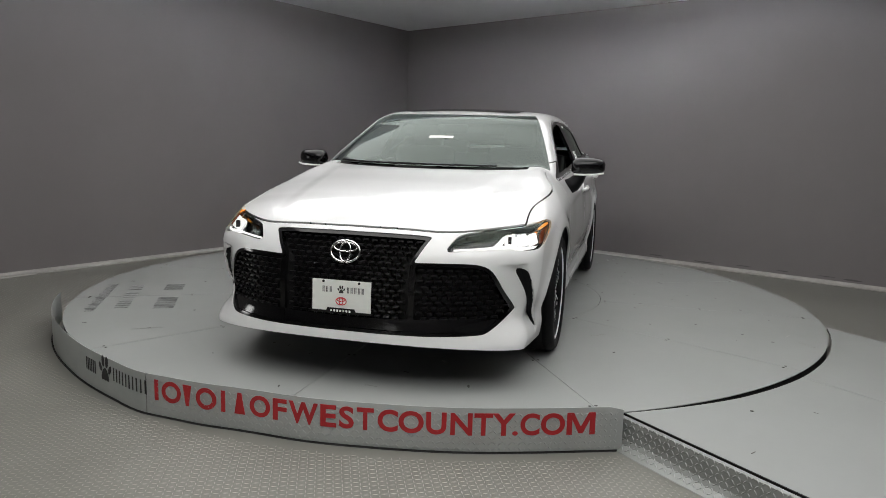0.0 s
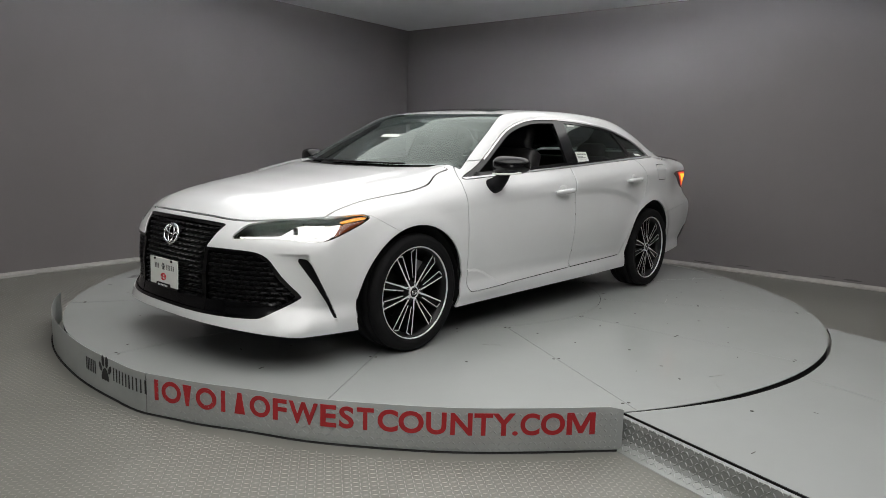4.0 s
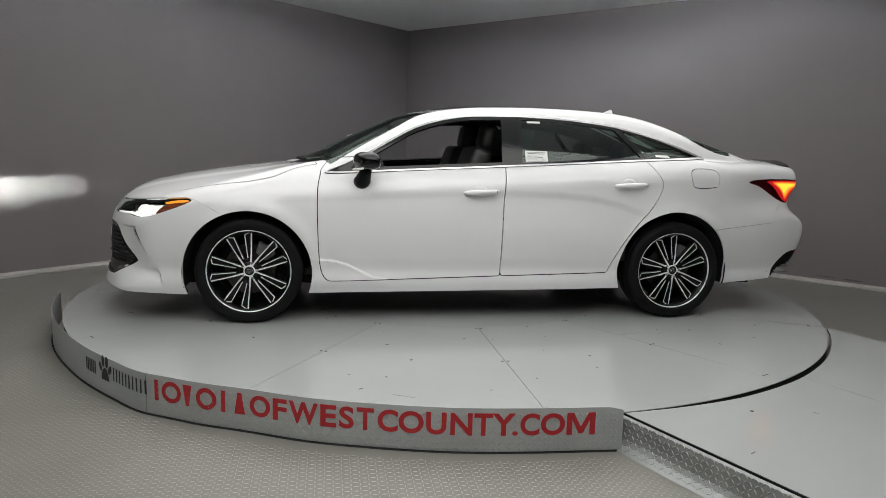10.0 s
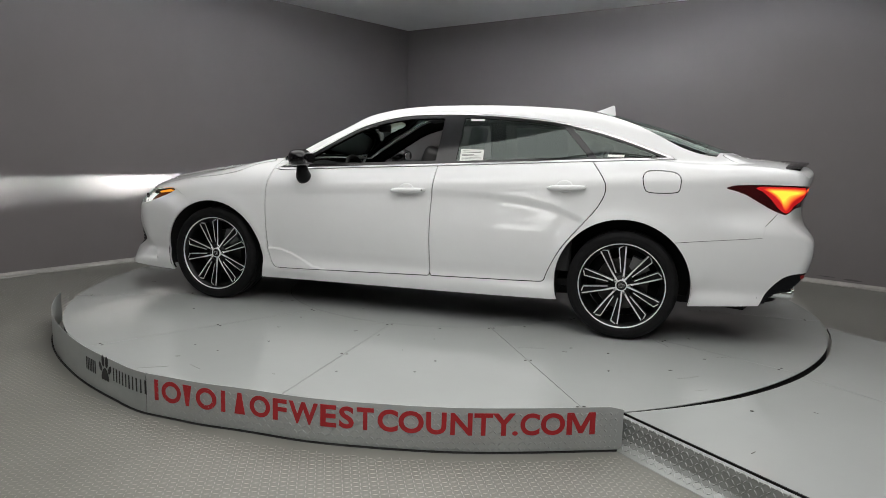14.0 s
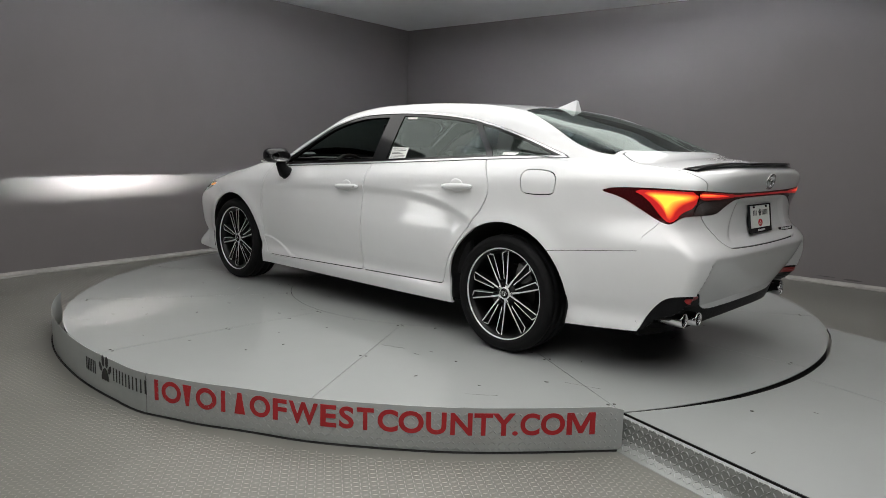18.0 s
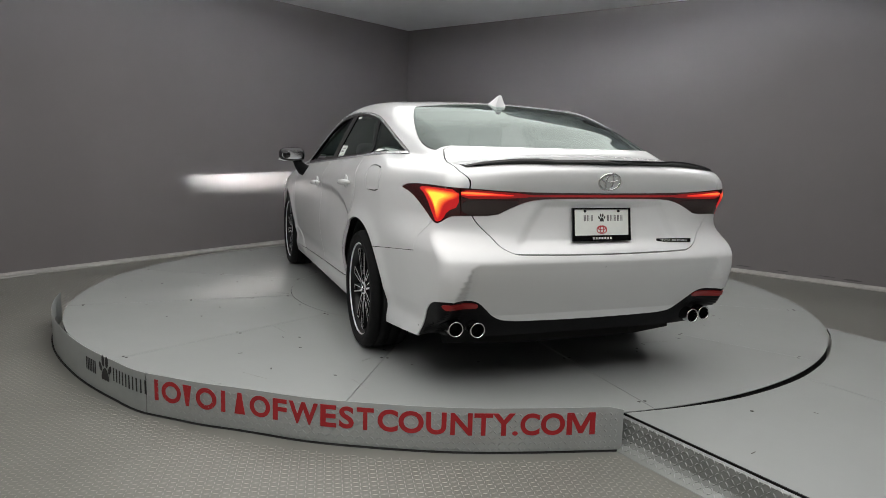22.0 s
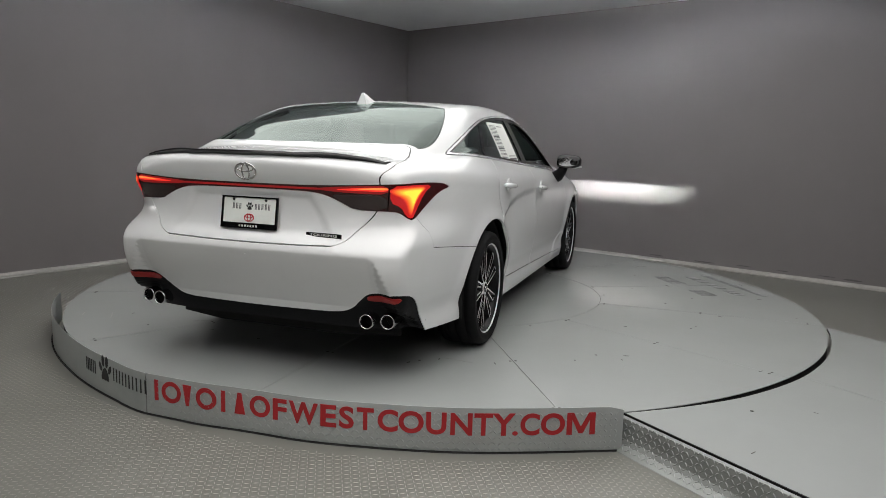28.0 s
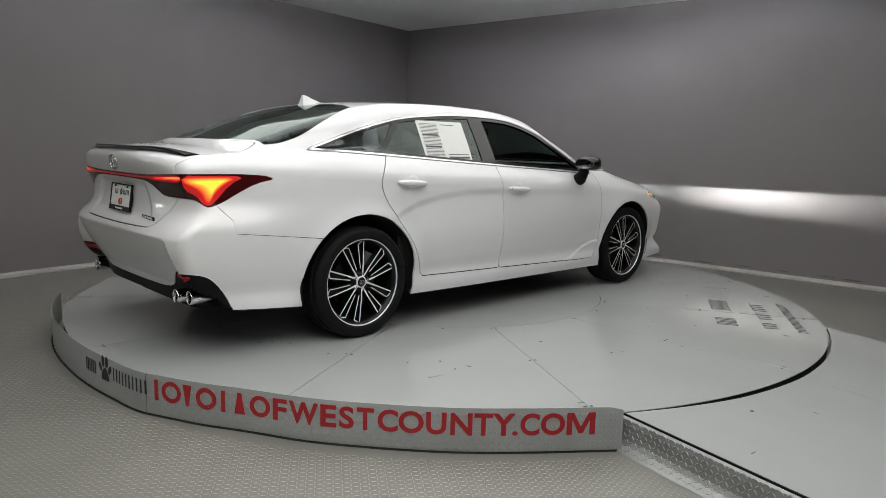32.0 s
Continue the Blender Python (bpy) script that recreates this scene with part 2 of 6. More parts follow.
def wall(name, p, q, label):
    d = (q - p).normalized()
    n = Vector((d.y, -d.x, 0))
    c = Vector((1.0, -1.0, 0))
    if (c - p).dot(n) > 0:
        n = -n
    o = [p - d * 0.0, q, q + n * 0.15, p + n * 0.15]
    V, F = prism([(v.x, v.y) for v in o], FLOOR - 0.1, CEILING + 0.05)
    bm = bmesh.new()
    vs = [bm.verts.new(v) for v in V]
    for f in F:
        bm.faces.new([vs[i] for i in f])
    bmesh.ops.recalc_face_normals(bm, faces=bm.faces)
    ob = part(name, bm, WALL_PAINT, None)
    return tagged(ob, label, "wall", kind="structure")


wall("wall_left", CORNER, P1, "warm grey painted studio wall with low skirting")
wall("wall_right", CORNER, P2, "warm grey painted studio wall behind the turntable")
wall("wall_front_left", P1, P4, "plain grey painted studio wall")
wall("wall_front", P4, P3, "plain grey painted studio wall behind the camera")
wall("wall_front_right", P3, P2, "plain grey painted studio wall")
V, F = prism([(v.x, v.y) for v in ring], CEILING, CEILING + 0.12)
tagged(sheet("ceiling", V, F, CEILING_PAINT), "white painted studio ceiling", "ceiling", kind="structure")
V, F = prism([(v.x, v.y) for v in ring], FLOOR - 0.15, FLOOR)
tagged(sheet("floor", V, F, FLOOR_PLATE), "grey tread-plate studio floor with scuffs", "floor", kind="structure")


def skirting(name, p, q):
    d = (q - p).normalized()
    n = Vector((d.y, -d.x, 0))
    if (Vector((1.0, -1.0, 0)) - p).dot(n) < 0:
        n = -n
    # a cove: the wall paint rolls out into a pale strip on the floor
    prof = [(0.0, 0.040), (0.006, 0.040), (0.010, 0.028), (0.018, 0.018), (0.036, 0.011), (0.050, 0.008), (0.050, 0.0), (0.0, 0.0)]
    k = len(prof)
    V = [tuple(e + n * a + Vector((0, 0, FLOOR + h))) for e in (p, q) for a, h in prof]
    F = [(i, (i + 1) % k, k + (i + 1) % k, k + i) for i in range(k)] + [tuple(range(k))[::-1], tuple(range(k, 2 * k))]
    bm = bmesh.new()
    vs = [bm.verts.new(v) for v in V]
    for f in F:
        bm.faces.new([vs[i] for i in f])
    bmesh.ops.recalc_face_normals(bm, faces=bm.faces)
    return tagged(part(name, bm, SKIRTING, None), "pale cove skirting along the wall", "skirting", kind="structure")


skirting("baseboard_left", CORNER, P1)
base = skirting("baseboard_right", CORNER, P2)
# dark smudges rubbed on the wall over the skirting
rng = random.Random(3)
SMUDGE = material("wall_smudge", (0.10, 0.092, 0.092), 0.6, noise_scale=9, noise_amount=0.25)
n_in = Vector((RIGHT_DIR.y, -RIGHT_DIR.x, 0))
for k in range(9):
    c0 = CORNER + RIGHT_DIR * (4.2 + 0.42 * k + rng.uniform(-0.12, 0.12)) + n_in * 0.0005
    w, h, z0 = rng.uniform(0.05, 0.13), rng.uniform(0.005, 0.011), FLOOR + rng.uniform(0.060, 0.078)
    V = []
    for out in (0.0, 0.0012):
        for q in range(12):
            t = 2 * math.pi * q / 12
            p = c0 + RIGHT_DIR * (w * math.cos(t) * rng.uniform(0.7, 1.1)) + n_in * out
            V.append((p.x, p.y, z0 + h * math.sin(t) * rng.uniform(0.5, 1.1)))
    F = [tuple(range(12, 24))] + [(i, (i + 1) % 12, 12 + (i + 1) % 12, 12 + i) for i in range(12)]
    sheet("smudge", V, F, SMUDGE, base)

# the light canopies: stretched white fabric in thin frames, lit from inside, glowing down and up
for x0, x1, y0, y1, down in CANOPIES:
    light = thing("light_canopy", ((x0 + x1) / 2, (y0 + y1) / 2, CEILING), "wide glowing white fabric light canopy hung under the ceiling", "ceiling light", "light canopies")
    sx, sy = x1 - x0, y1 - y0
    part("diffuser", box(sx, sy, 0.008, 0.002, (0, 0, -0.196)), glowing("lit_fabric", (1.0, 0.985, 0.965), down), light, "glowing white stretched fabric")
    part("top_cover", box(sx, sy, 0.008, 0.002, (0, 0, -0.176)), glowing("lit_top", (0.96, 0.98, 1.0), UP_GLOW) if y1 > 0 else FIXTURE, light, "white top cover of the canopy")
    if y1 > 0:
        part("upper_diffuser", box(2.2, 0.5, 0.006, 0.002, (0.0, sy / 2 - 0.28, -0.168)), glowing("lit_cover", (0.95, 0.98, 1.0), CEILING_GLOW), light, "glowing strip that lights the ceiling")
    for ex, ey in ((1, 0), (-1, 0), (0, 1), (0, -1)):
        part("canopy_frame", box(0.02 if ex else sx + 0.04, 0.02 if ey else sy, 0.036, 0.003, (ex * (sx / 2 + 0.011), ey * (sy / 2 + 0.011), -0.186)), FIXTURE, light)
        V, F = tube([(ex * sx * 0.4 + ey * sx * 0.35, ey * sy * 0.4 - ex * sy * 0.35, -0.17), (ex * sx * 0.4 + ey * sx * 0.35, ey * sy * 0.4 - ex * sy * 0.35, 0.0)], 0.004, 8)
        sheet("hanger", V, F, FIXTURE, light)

# light panels on stands, beside the camera and before the wall to its left: a tall lit face under a narrow lit bar
def light_panel(x, y, z, aim):
    ob = thing("light_stand", (x, y, FLOOR), "white light panel with a narrow bar on a black stand", "studio light", "light stands")
    ob.rotation_euler = (0, 0, math.atan2(aim[1] - y, aim[0] - x) - math.pi / 2)
    lamp = glowing("lit_panel", (1.0, 1.0, 0.98), PANEL_GLOW)
    h = z - FLOOR
    for dz, w, t, name in ((0.0, 0.62, 0.24, "panel"), (0.40, 0.62, 0.05, "bar")):
        body_p = part("light_" + name, box(w + 0.05, 0.06, t + 0.05, 0.012, (0, -0.034, h + dz), None, 2), BLACK_SATIN, ob, "black light housing")
        part("diffuser", box(w, 0.008, t, 0.002, (0, -0.002, h + dz)), lamp, body_p, "lit white diffuser")
    V, F = tube([(0, -0.075, 0.03), (0, -0.075, h + 0.45)], 0.014, 10)
    sheet("pole", V, F, BLACK_SATIN, ob)
    for k in range(3):
        q = radians(90 + 120 * k)
        V, F = tube([(0, -0.075, 0.36), (0.30 * math.cos(q), -0.075 + 0.30 * math.sin(q), 0.012)], 0.010, 8)
        sheet("leg", V, F, BLACK_SATIN, ob)


light_panel(-1.72, -5.62, 1.02, (-0.3, -1.0))
light_panel(-4.80, -1.56, 0.92, (-0.5, -1.0))

# ---- drive-on deck beside the turntable ----
ALONG = Vector((0.520, -0.854, 0)).normalized()
ACROSS = Vector((-ALONG.y, ALONG.x, 0))
EDGE_A = Vector((0.787, -2.597, 0))
deck = thing("drive_on_deck", (0, 0, 0), "pale grey painted drive-on deck beside the turntable", "platform")


def deck_outline(s0, s1, w0, w1):
    """A strip of the deck, hollowed towards the turntable by a ring-shaped gap."""
    rows = []
    for k in range(41):
        w = w0 + (w1 - w0) * k / 40
        b = EDGE_A + ACROSS * w
        # where the line along the deck leaves the table's circle
        dd = b.dot(ALONG)
        r = TABLE_RADIUS + float(np.interp(w, [0, 0.13, 0.65, 1.2, 1.56, 2.08, 2.47], [0.004, 0.008, 0.034, 0.038, 0.030, 0.018, 0.014]))
        root = math.sqrt(max(r * r - (b.dot(b) - dd * dd), 0))
        near = b + ALONG * (max(-dd + root, -0.02 if w < 0.05 else -9))
        rows.append(near)
    far = [EDGE_A + ACROSS * w1 + ALONG * s1, EDGE_A + ACROSS * w0 + ALONG * s1]
    return [(v.x, v.y) for v in rows + far]


for w0, w1 in ((0.0, 1.235), (1.239, 2.40)):
    V, F = prism(deck_outline(0, 4.6, w0, w1), -0.02, -0.003)
    bm = bmesh.new()
    vs = [bm.verts.new(v) for v in V]
    for q in F:
        bm.faces.new([vs[i] for i in q])
    bmesh.ops.recalc_face_normals(bm, faces=bm.faces)
    part("deck_plate", bm, DECK_PAINT, deck)


def deck_at(s, w, z):
    v = EDGE_A + ACROSS * w + ALONG * s
    return (v.x, v.y, z)


def bolt(at, parent, r=0.009):
    """A sunk screw head: a dark rim round a worn disc."""
    V, F = lathe([(0.0, 0.0012), (r * 0.6, 0.0012), (r, 0.0004), (r, -0.004), (0.0, -0.004)], 10, "z")
    return sheet("bolt", V + np.array(at), F, DARK_BOLT, parent)


DARK_BOLT = material("worn_dark_bolt", (0.045, 0.042, 0.038), 0.5, 0.6, noise_scale=60, noise_amount=0.3)
for s, w in ((0.30, 0.55), (0.62, 1.22), (0.05, 0.12), (0.55, 1.26), (1.0, 2.0), (1.1, 1.0), (0.25, 2.32), (1.7, 0.35), (1.9, 1.5), (0.95, 1.6)):
    bolt(deck_at(s, w, -0.0025), deck)

# the deck's edge: a dark rubber nosing over a rolled tread-plate face
V, F = prism([(-0.005, -0.016), (0.002, -0.016), (0.002, -0.001), (-0.005, -0.001)], 0.0, 4.6, "x")
V = [deck_at(v[0], v[1], v[2]) for v in V]
sheet("edge_nosing", V, F, BLACK_SATIN, deck, "thin black edge strip")
prof = [(-0.006, -0.010), (-0.015, -0.018), (-0.021, -0.040), (-0.025, -0.080), (-0.031, -0.102), (-0.044, -0.122), (-0.064, -0.138), (-0.078, FLOOR + 0.003), (-0.080, FLOOR), (0.02, FLOOR), (0.02, -0.020)]
SIDE_PROF = prof[:8]
V = [deck_at(s, w, z) for s in (0.0, 4.6) for w, z in prof]
n = len(prof)
F = [(i, (i + 1) % n, n + (i + 1) % n, n + i) for i in range(n)] + [tuple(range(n))[::-1], tuple(range(n, 2 * n))]
bm = bmesh.new()
vs = [bm.verts.new(v) for v in V]
for q in F:
    bm.faces.new([vs[i] for i in q])
bmesh.ops.recalc_face_normals(bm, faces=bm.faces)
part("deck_side", bm, TREAD_PLATE, deck, "rolled bare tread-plate side of the deck")
V, F = prism([(v[0], v[1]) for v in (deck_at(0.15, 2.37, 0), deck_at(4.6, 2.37, 0), deck_at(4.6, 2.40, 0), deck_at(0.15, 2.40, 0))], FLOOR, -0.020)
sheet("deck_side", V, F, TREAD_PLATE, deck, "bare tread-plate side of the deck")

# scuffs on the fixed deck
rng = random.Random(5)
DECK_SCUFF = material("deck_scuff", (0.06, 0.055, 0.05), 0.6, noise_scale=40, noise_amount=0.3)
for k in range(18):
    s, w = rng.uniform(0.3, 2.6), rng.uniform(0.15, 2.3)
    c = EDGE_A + ACROSS * w + ALONG * s
    if c.length < TABLE_RADIUS + 0.15:
        continue
    a, b, turn = rng.uniform(0.006, 0.02), rng.uniform(0.002, 0.005), rng.uniform(0, 3.14)
    o = [(c.x + a * math.cos(q) * math.cos(turn) - b * math.sin(q) * math.sin(turn), c.y + a * math.cos(q) * math.sin(turn) + b * math.sin(q) * math.cos(turn)) for q in [0.785 * i for i in range(8)]]
    V, F = prism(o, -0.0028, -0.0022)
    sheet("scuff", V, F, DECK_SCUFF, deck)
# ---- the turntable ----
table = thing("turntable", (0, 0, 0), "round pale grey car turntable of bolted wedge plates", "turntable")
SEAM = 1.235
prof = [(0.0, -0.0045), (TABLE_RADIUS - 0.002, -0.0045), (TABLE_RADIUS - 0.002, -0.10), (TABLE_RADIUS - 0.3, -0.10), (TABLE_RADIUS - 0.3, FLOOR), (0.0, FLOOR)]
V, F = lathe(prof, 96, "z")
sheet("turntable_core", V, F, DARK_LINER, table, "dark steel drum under the plates")
V, F = prism([(math.cos(2 * math.pi * k / 96) * (SEAM - 0.0015), math.sin(2 * math.pi * k / 96) * (SEAM - 0.0015)) for k in range(96)], -0.004, 0.0)
sheet("centre_plate", V, F, DECK_PAINT, table)
g = 0.0016
for k in range(12):
    a0, a1 = radians(30 * k), radians(30 * k + 30)
    def at(r, a, s):
        e = math.asin(g / r) * s
        return (r * math.cos(a + e), r * math.sin(a + e))
    n = 16
    o = [at(TABLE_RADIUS, a0 + (a1 - a0) * i / n, (1 if i == 0 else -1 if i == n else 0)) for i in range(n + 1)]
    o += [at(SEAM + 0.0015, a1 - (a1 - a0) * i / n, (-1 if i == 0 else 1 if i == n else 0)) for i in range(n + 1)]
    V, F = prism(o, -0.004, 0.0)
    sheet("deck_plate", V, F, DECK_PAINT, table)
for k in range(24):
    for r in ((1.27, 1.96, 2.66) if k % 2 == 0 else (1.275, 1.965)):
        for off in ((-0.016, 0.016) if k % 2 == 0 else (0.0,)):
            if k % 2 and r < 1.5 and k % 4 == 1:
                continue
            a = radians(15 * k) + off / r
            bolt((r * math.cos(a), r * math.sin(a), 0.0005), table, 0.008)

# worn printing on the deck: bars for what cannot be kept as words, and a paw print
ink_r, ink_a = 2.42, radians(300)
def ink(name, outline, label=""):
    """Outline in (along the rim, inwards) about the printing's middle."""
    o = []
    for u, v in outline:
        o.append((u * 1.2, ink_r + v * 1.25))
    c, s = math.cos(ink_a), math.sin(ink_a)
    pts = [(c * r - s * u, s * r + c * u) for u, r in o]
    V, F = prism(pts, 0.0004, 0.0024)
    sheet(name, V, F, FADED_INK, table, label)
FADED_INK = material("faded_print", (0.19, 0.195, 0.195), 0.7, noise_scale=25, noise_amount=0.35)
for row, v0, h, w, n in ((0, -0.30, 0.11, 0.05, 3), (1, -0.30, 0.11, 0.05, 5)):
    for k in range(n):
        u = (-0.34 + 0.065 * k) if row == 0 else (0.06 + 0.062 * k)
        ink("deck_bar", [(u, v0), (u + 0.016, v0), (u + 0.016, v0 + h), (u, v0 + h)], "faded dark print bar")
        ink("deck_bar", [(u + 0.030, v0), (u + 0.042, v0), (u + 0.042, v0 + h), (u + 0.030, v0 + h)], "faded dark print bar")
for k in range(12):
    if k in (3, 7):
        continue
    u = -0.34 + 0.056 * k
    ink("deck_bar", [(u, -0.06), (u + 0.040, -0.06), (u + 0.040, 0.01), (u, 0.01)], "faded dark print bar")
for k in range(24):
    u = -0.38 + 0.032 * k
    ink("deck_bar", [(u, 0.10), (u + 0.020, 0.10), (u + 0.020, 0.145 + 0.012 * (k % 3 == 0)), (u, 0.145)], "faded dark print bar")

# scuffs: small dark flakes and hair-thin scratches trodden and rolled into the paint
SCUFF = material("dark_scuff", (0.05, 0.048, 0.044), 0.6, noise_scale=40, noise_amount=0.3)
FAINT = material("faint_scratch", (0.20, 0.20, 0.19), 0.45, noise_scale=40, noise_amount=0.2)
rng = random.Random(11)
for k in range(64):
    r, a = 0.5 + 2.15 * math.sqrt(rng.random()), rng.uniform(0, 2 * math.pi)
    long = k % 4 == 0
    w, h, turn = (rng.uniform(0.03, 0.11), 0.0016, rng.uniform(0, 3.14)) if long else (rng.uniform(0.006, 0.020), rng.uniform(0.003, 0.007), rng.uniform(0, 3.14))
    o = []
    for q in range(8):
        b = 2 * math.pi * q / 8
        u, v = w * math.cos(b) * rng.uniform(0.7, 1.15), h * math.sin(b) * rng.uniform(0.6, 1.2)
        o.append((r * math.cos(a) + u * math.cos(turn) - v * math.sin(turn), r * math.sin(a) + u * math.sin(turn) + v * math.cos(turn)))
    V, F = prism(o, 0.0002, 0.0008 + 0.0001 * (k % 5))
    sheet("scuff", V, F, FAINT if long else SCUFF, table)
# ---- the car body as one smooth closed form: x forward, y to its left, z up, metres ----
def spline(xs, ys):
    xs, ys = np.array(xs, float), np.array(ys, float)
    slope = np.gradient(ys, xs)

    def at(x):
        x = np.asarray(x, float)
        i = np.clip(np.searchsorted(xs, x) - 1, 0, len(xs) - 2)
        h = xs[i + 1] - xs[i]
        t = np.clip((x - xs[i]) / h, 0, 1)
        y = (ys[i] * (1 + 2 * t) * (1 - t) ** 2 + h * slope[i] * t * (1 - t) ** 2
             + ys[i + 1] * t * t * (3 - 2 * t) + h * slope[i + 1] * t * t * (t - 1))
        return y + np.minimum(x - xs[0], 0) * slope[0] + np.maximum(x - xs[-1], 0) * slope[-1]
    return at


def ease(lo, hi, x):
    t = np.clip((x - lo) / (hi - lo), 0, 1)
    return t * t * (3 - 2 * t)


def smax(p, q, k):
    h = np.maximum(k - np.abs(p - q), 0) / k
    return np.maximum(p, q) + h * h * k / 4


half_width = spline([-2.6, -2.4, -2.2, -2.0, -1.75, -1.45, -0.9, 0, 0.9, 1.45, 1.75, 2.0, 2.4], [0.77, 0.805, 0.838, 0.862, 0.889, 0.915, 0.915, 0.912, 0.914, 0.915, 0.900, 0.880, 0.845])
side_low = spline([0.1, 0.2, 0.26, 0.34, 0.42, 0.52, 0.62, 0.72, 0.80, 0.84, 0.95], [-0.07, -0.035, -0.024, -0.036, -0.020, -0.004, 0.003, 0.0, -0.006, -0.008, -0.008])
side_high = spline([-0.4, -0.18, -0.14, -0.10, -0.05, 0, 0.05, 0.12], [0, 0, -0.002, -0.012, -0.042, -0.088, -0.15, -0.25])
top_line = spline([-2.55, -2.42, -2.3, -2.1, -1.9, -1.0, 0, 0.9, 1.05, 1.2, 1.47, 1.74, 2.0, 2.2, 2.3, 2.36, 2.42],
                  [1.085, 1.105, 1.118, 1.128, 1.13, 1.115, 1.07, 1.04, 1.03, 1.012, 0.975, 0.938, 0.892, 0.842, 0.80, 0.765, 0.71])
top_crown = spline([-2.4, -1.8, -1.4, 1.0, 1.4, 2.3], [0.055, 0.05, 0.0, 0.0, 0.045, 0.05])
nose_line = spline([0.12, 0.17, 0.21, 0.25, 0.35, 0.5, 0.62, 0.70, 0.76, 0.82], [2.405, 2.445, 2.458, 2.456, 2.440, 2.435, 2.41, 2.375, 2.335, 2.28])
tail_line = spline([0.22, 0.30, 0.38, 0.45, 0.61, 0.65, 0.74, 0.88, 0.95, 1.01, 1.07, 1.12], [-2.470, -2.505, -2.525, -2.537, -2.550, -2.548, -2.497, -2.482, -2.495, -2.522, -2.530, -2.50])
roof_line = spline([-2.6, -2.15, -1.93, -1.72, -1.5, -1.29, -1.12, -0.87, -0.6, -0.3, 0, 0.24, 0.42, 0.6, 0.76, 1.15, 1.4],
                   [0.95, 1.135, 1.210, 1.284, 1.346, 1.398, 1.424, 1.442, 1.450, 1.448, 1.434, 1.405, 1.367, 1.295, 1.225, 1.032, 0.91])
cabin_width = spline([-2.2, -1.9, -1.7, -1.4, -1.0, -0.5, 0.3, 0.7, 0.97, 1.2], [0.60, 0.665, 0.705, 0.77, 0.81, 0.825, 0.83, 0.825, 0.815, 0.80])
nose_round = spline([0.1, 0.15, 0.22, 0.28, 0.36, 0.45, 0.55, 0.65, 0.72, 0.8], [0.32, 0.32, 0.33, 0.37, 0.43, 0.42, 0.39, 0.365, 0.40, 0.46])
tail_round = spline([0.2, 0.3, 0.38, 0.45, 0.62, 0.7, 0.78, 0.86, 0.93, 1.0, 1.08], [0.29, 0.26, 0.21, 0.175, 0.12, 0.15, 0.28, 0.26, 0.17, 0.25, 0.45])
FRONT_AXLE, REAR_AXLE, HUB = 1.435, -1.435, 0.335


def belt(x):
    return 0.957 + 0.0585 * (0.95 - x)


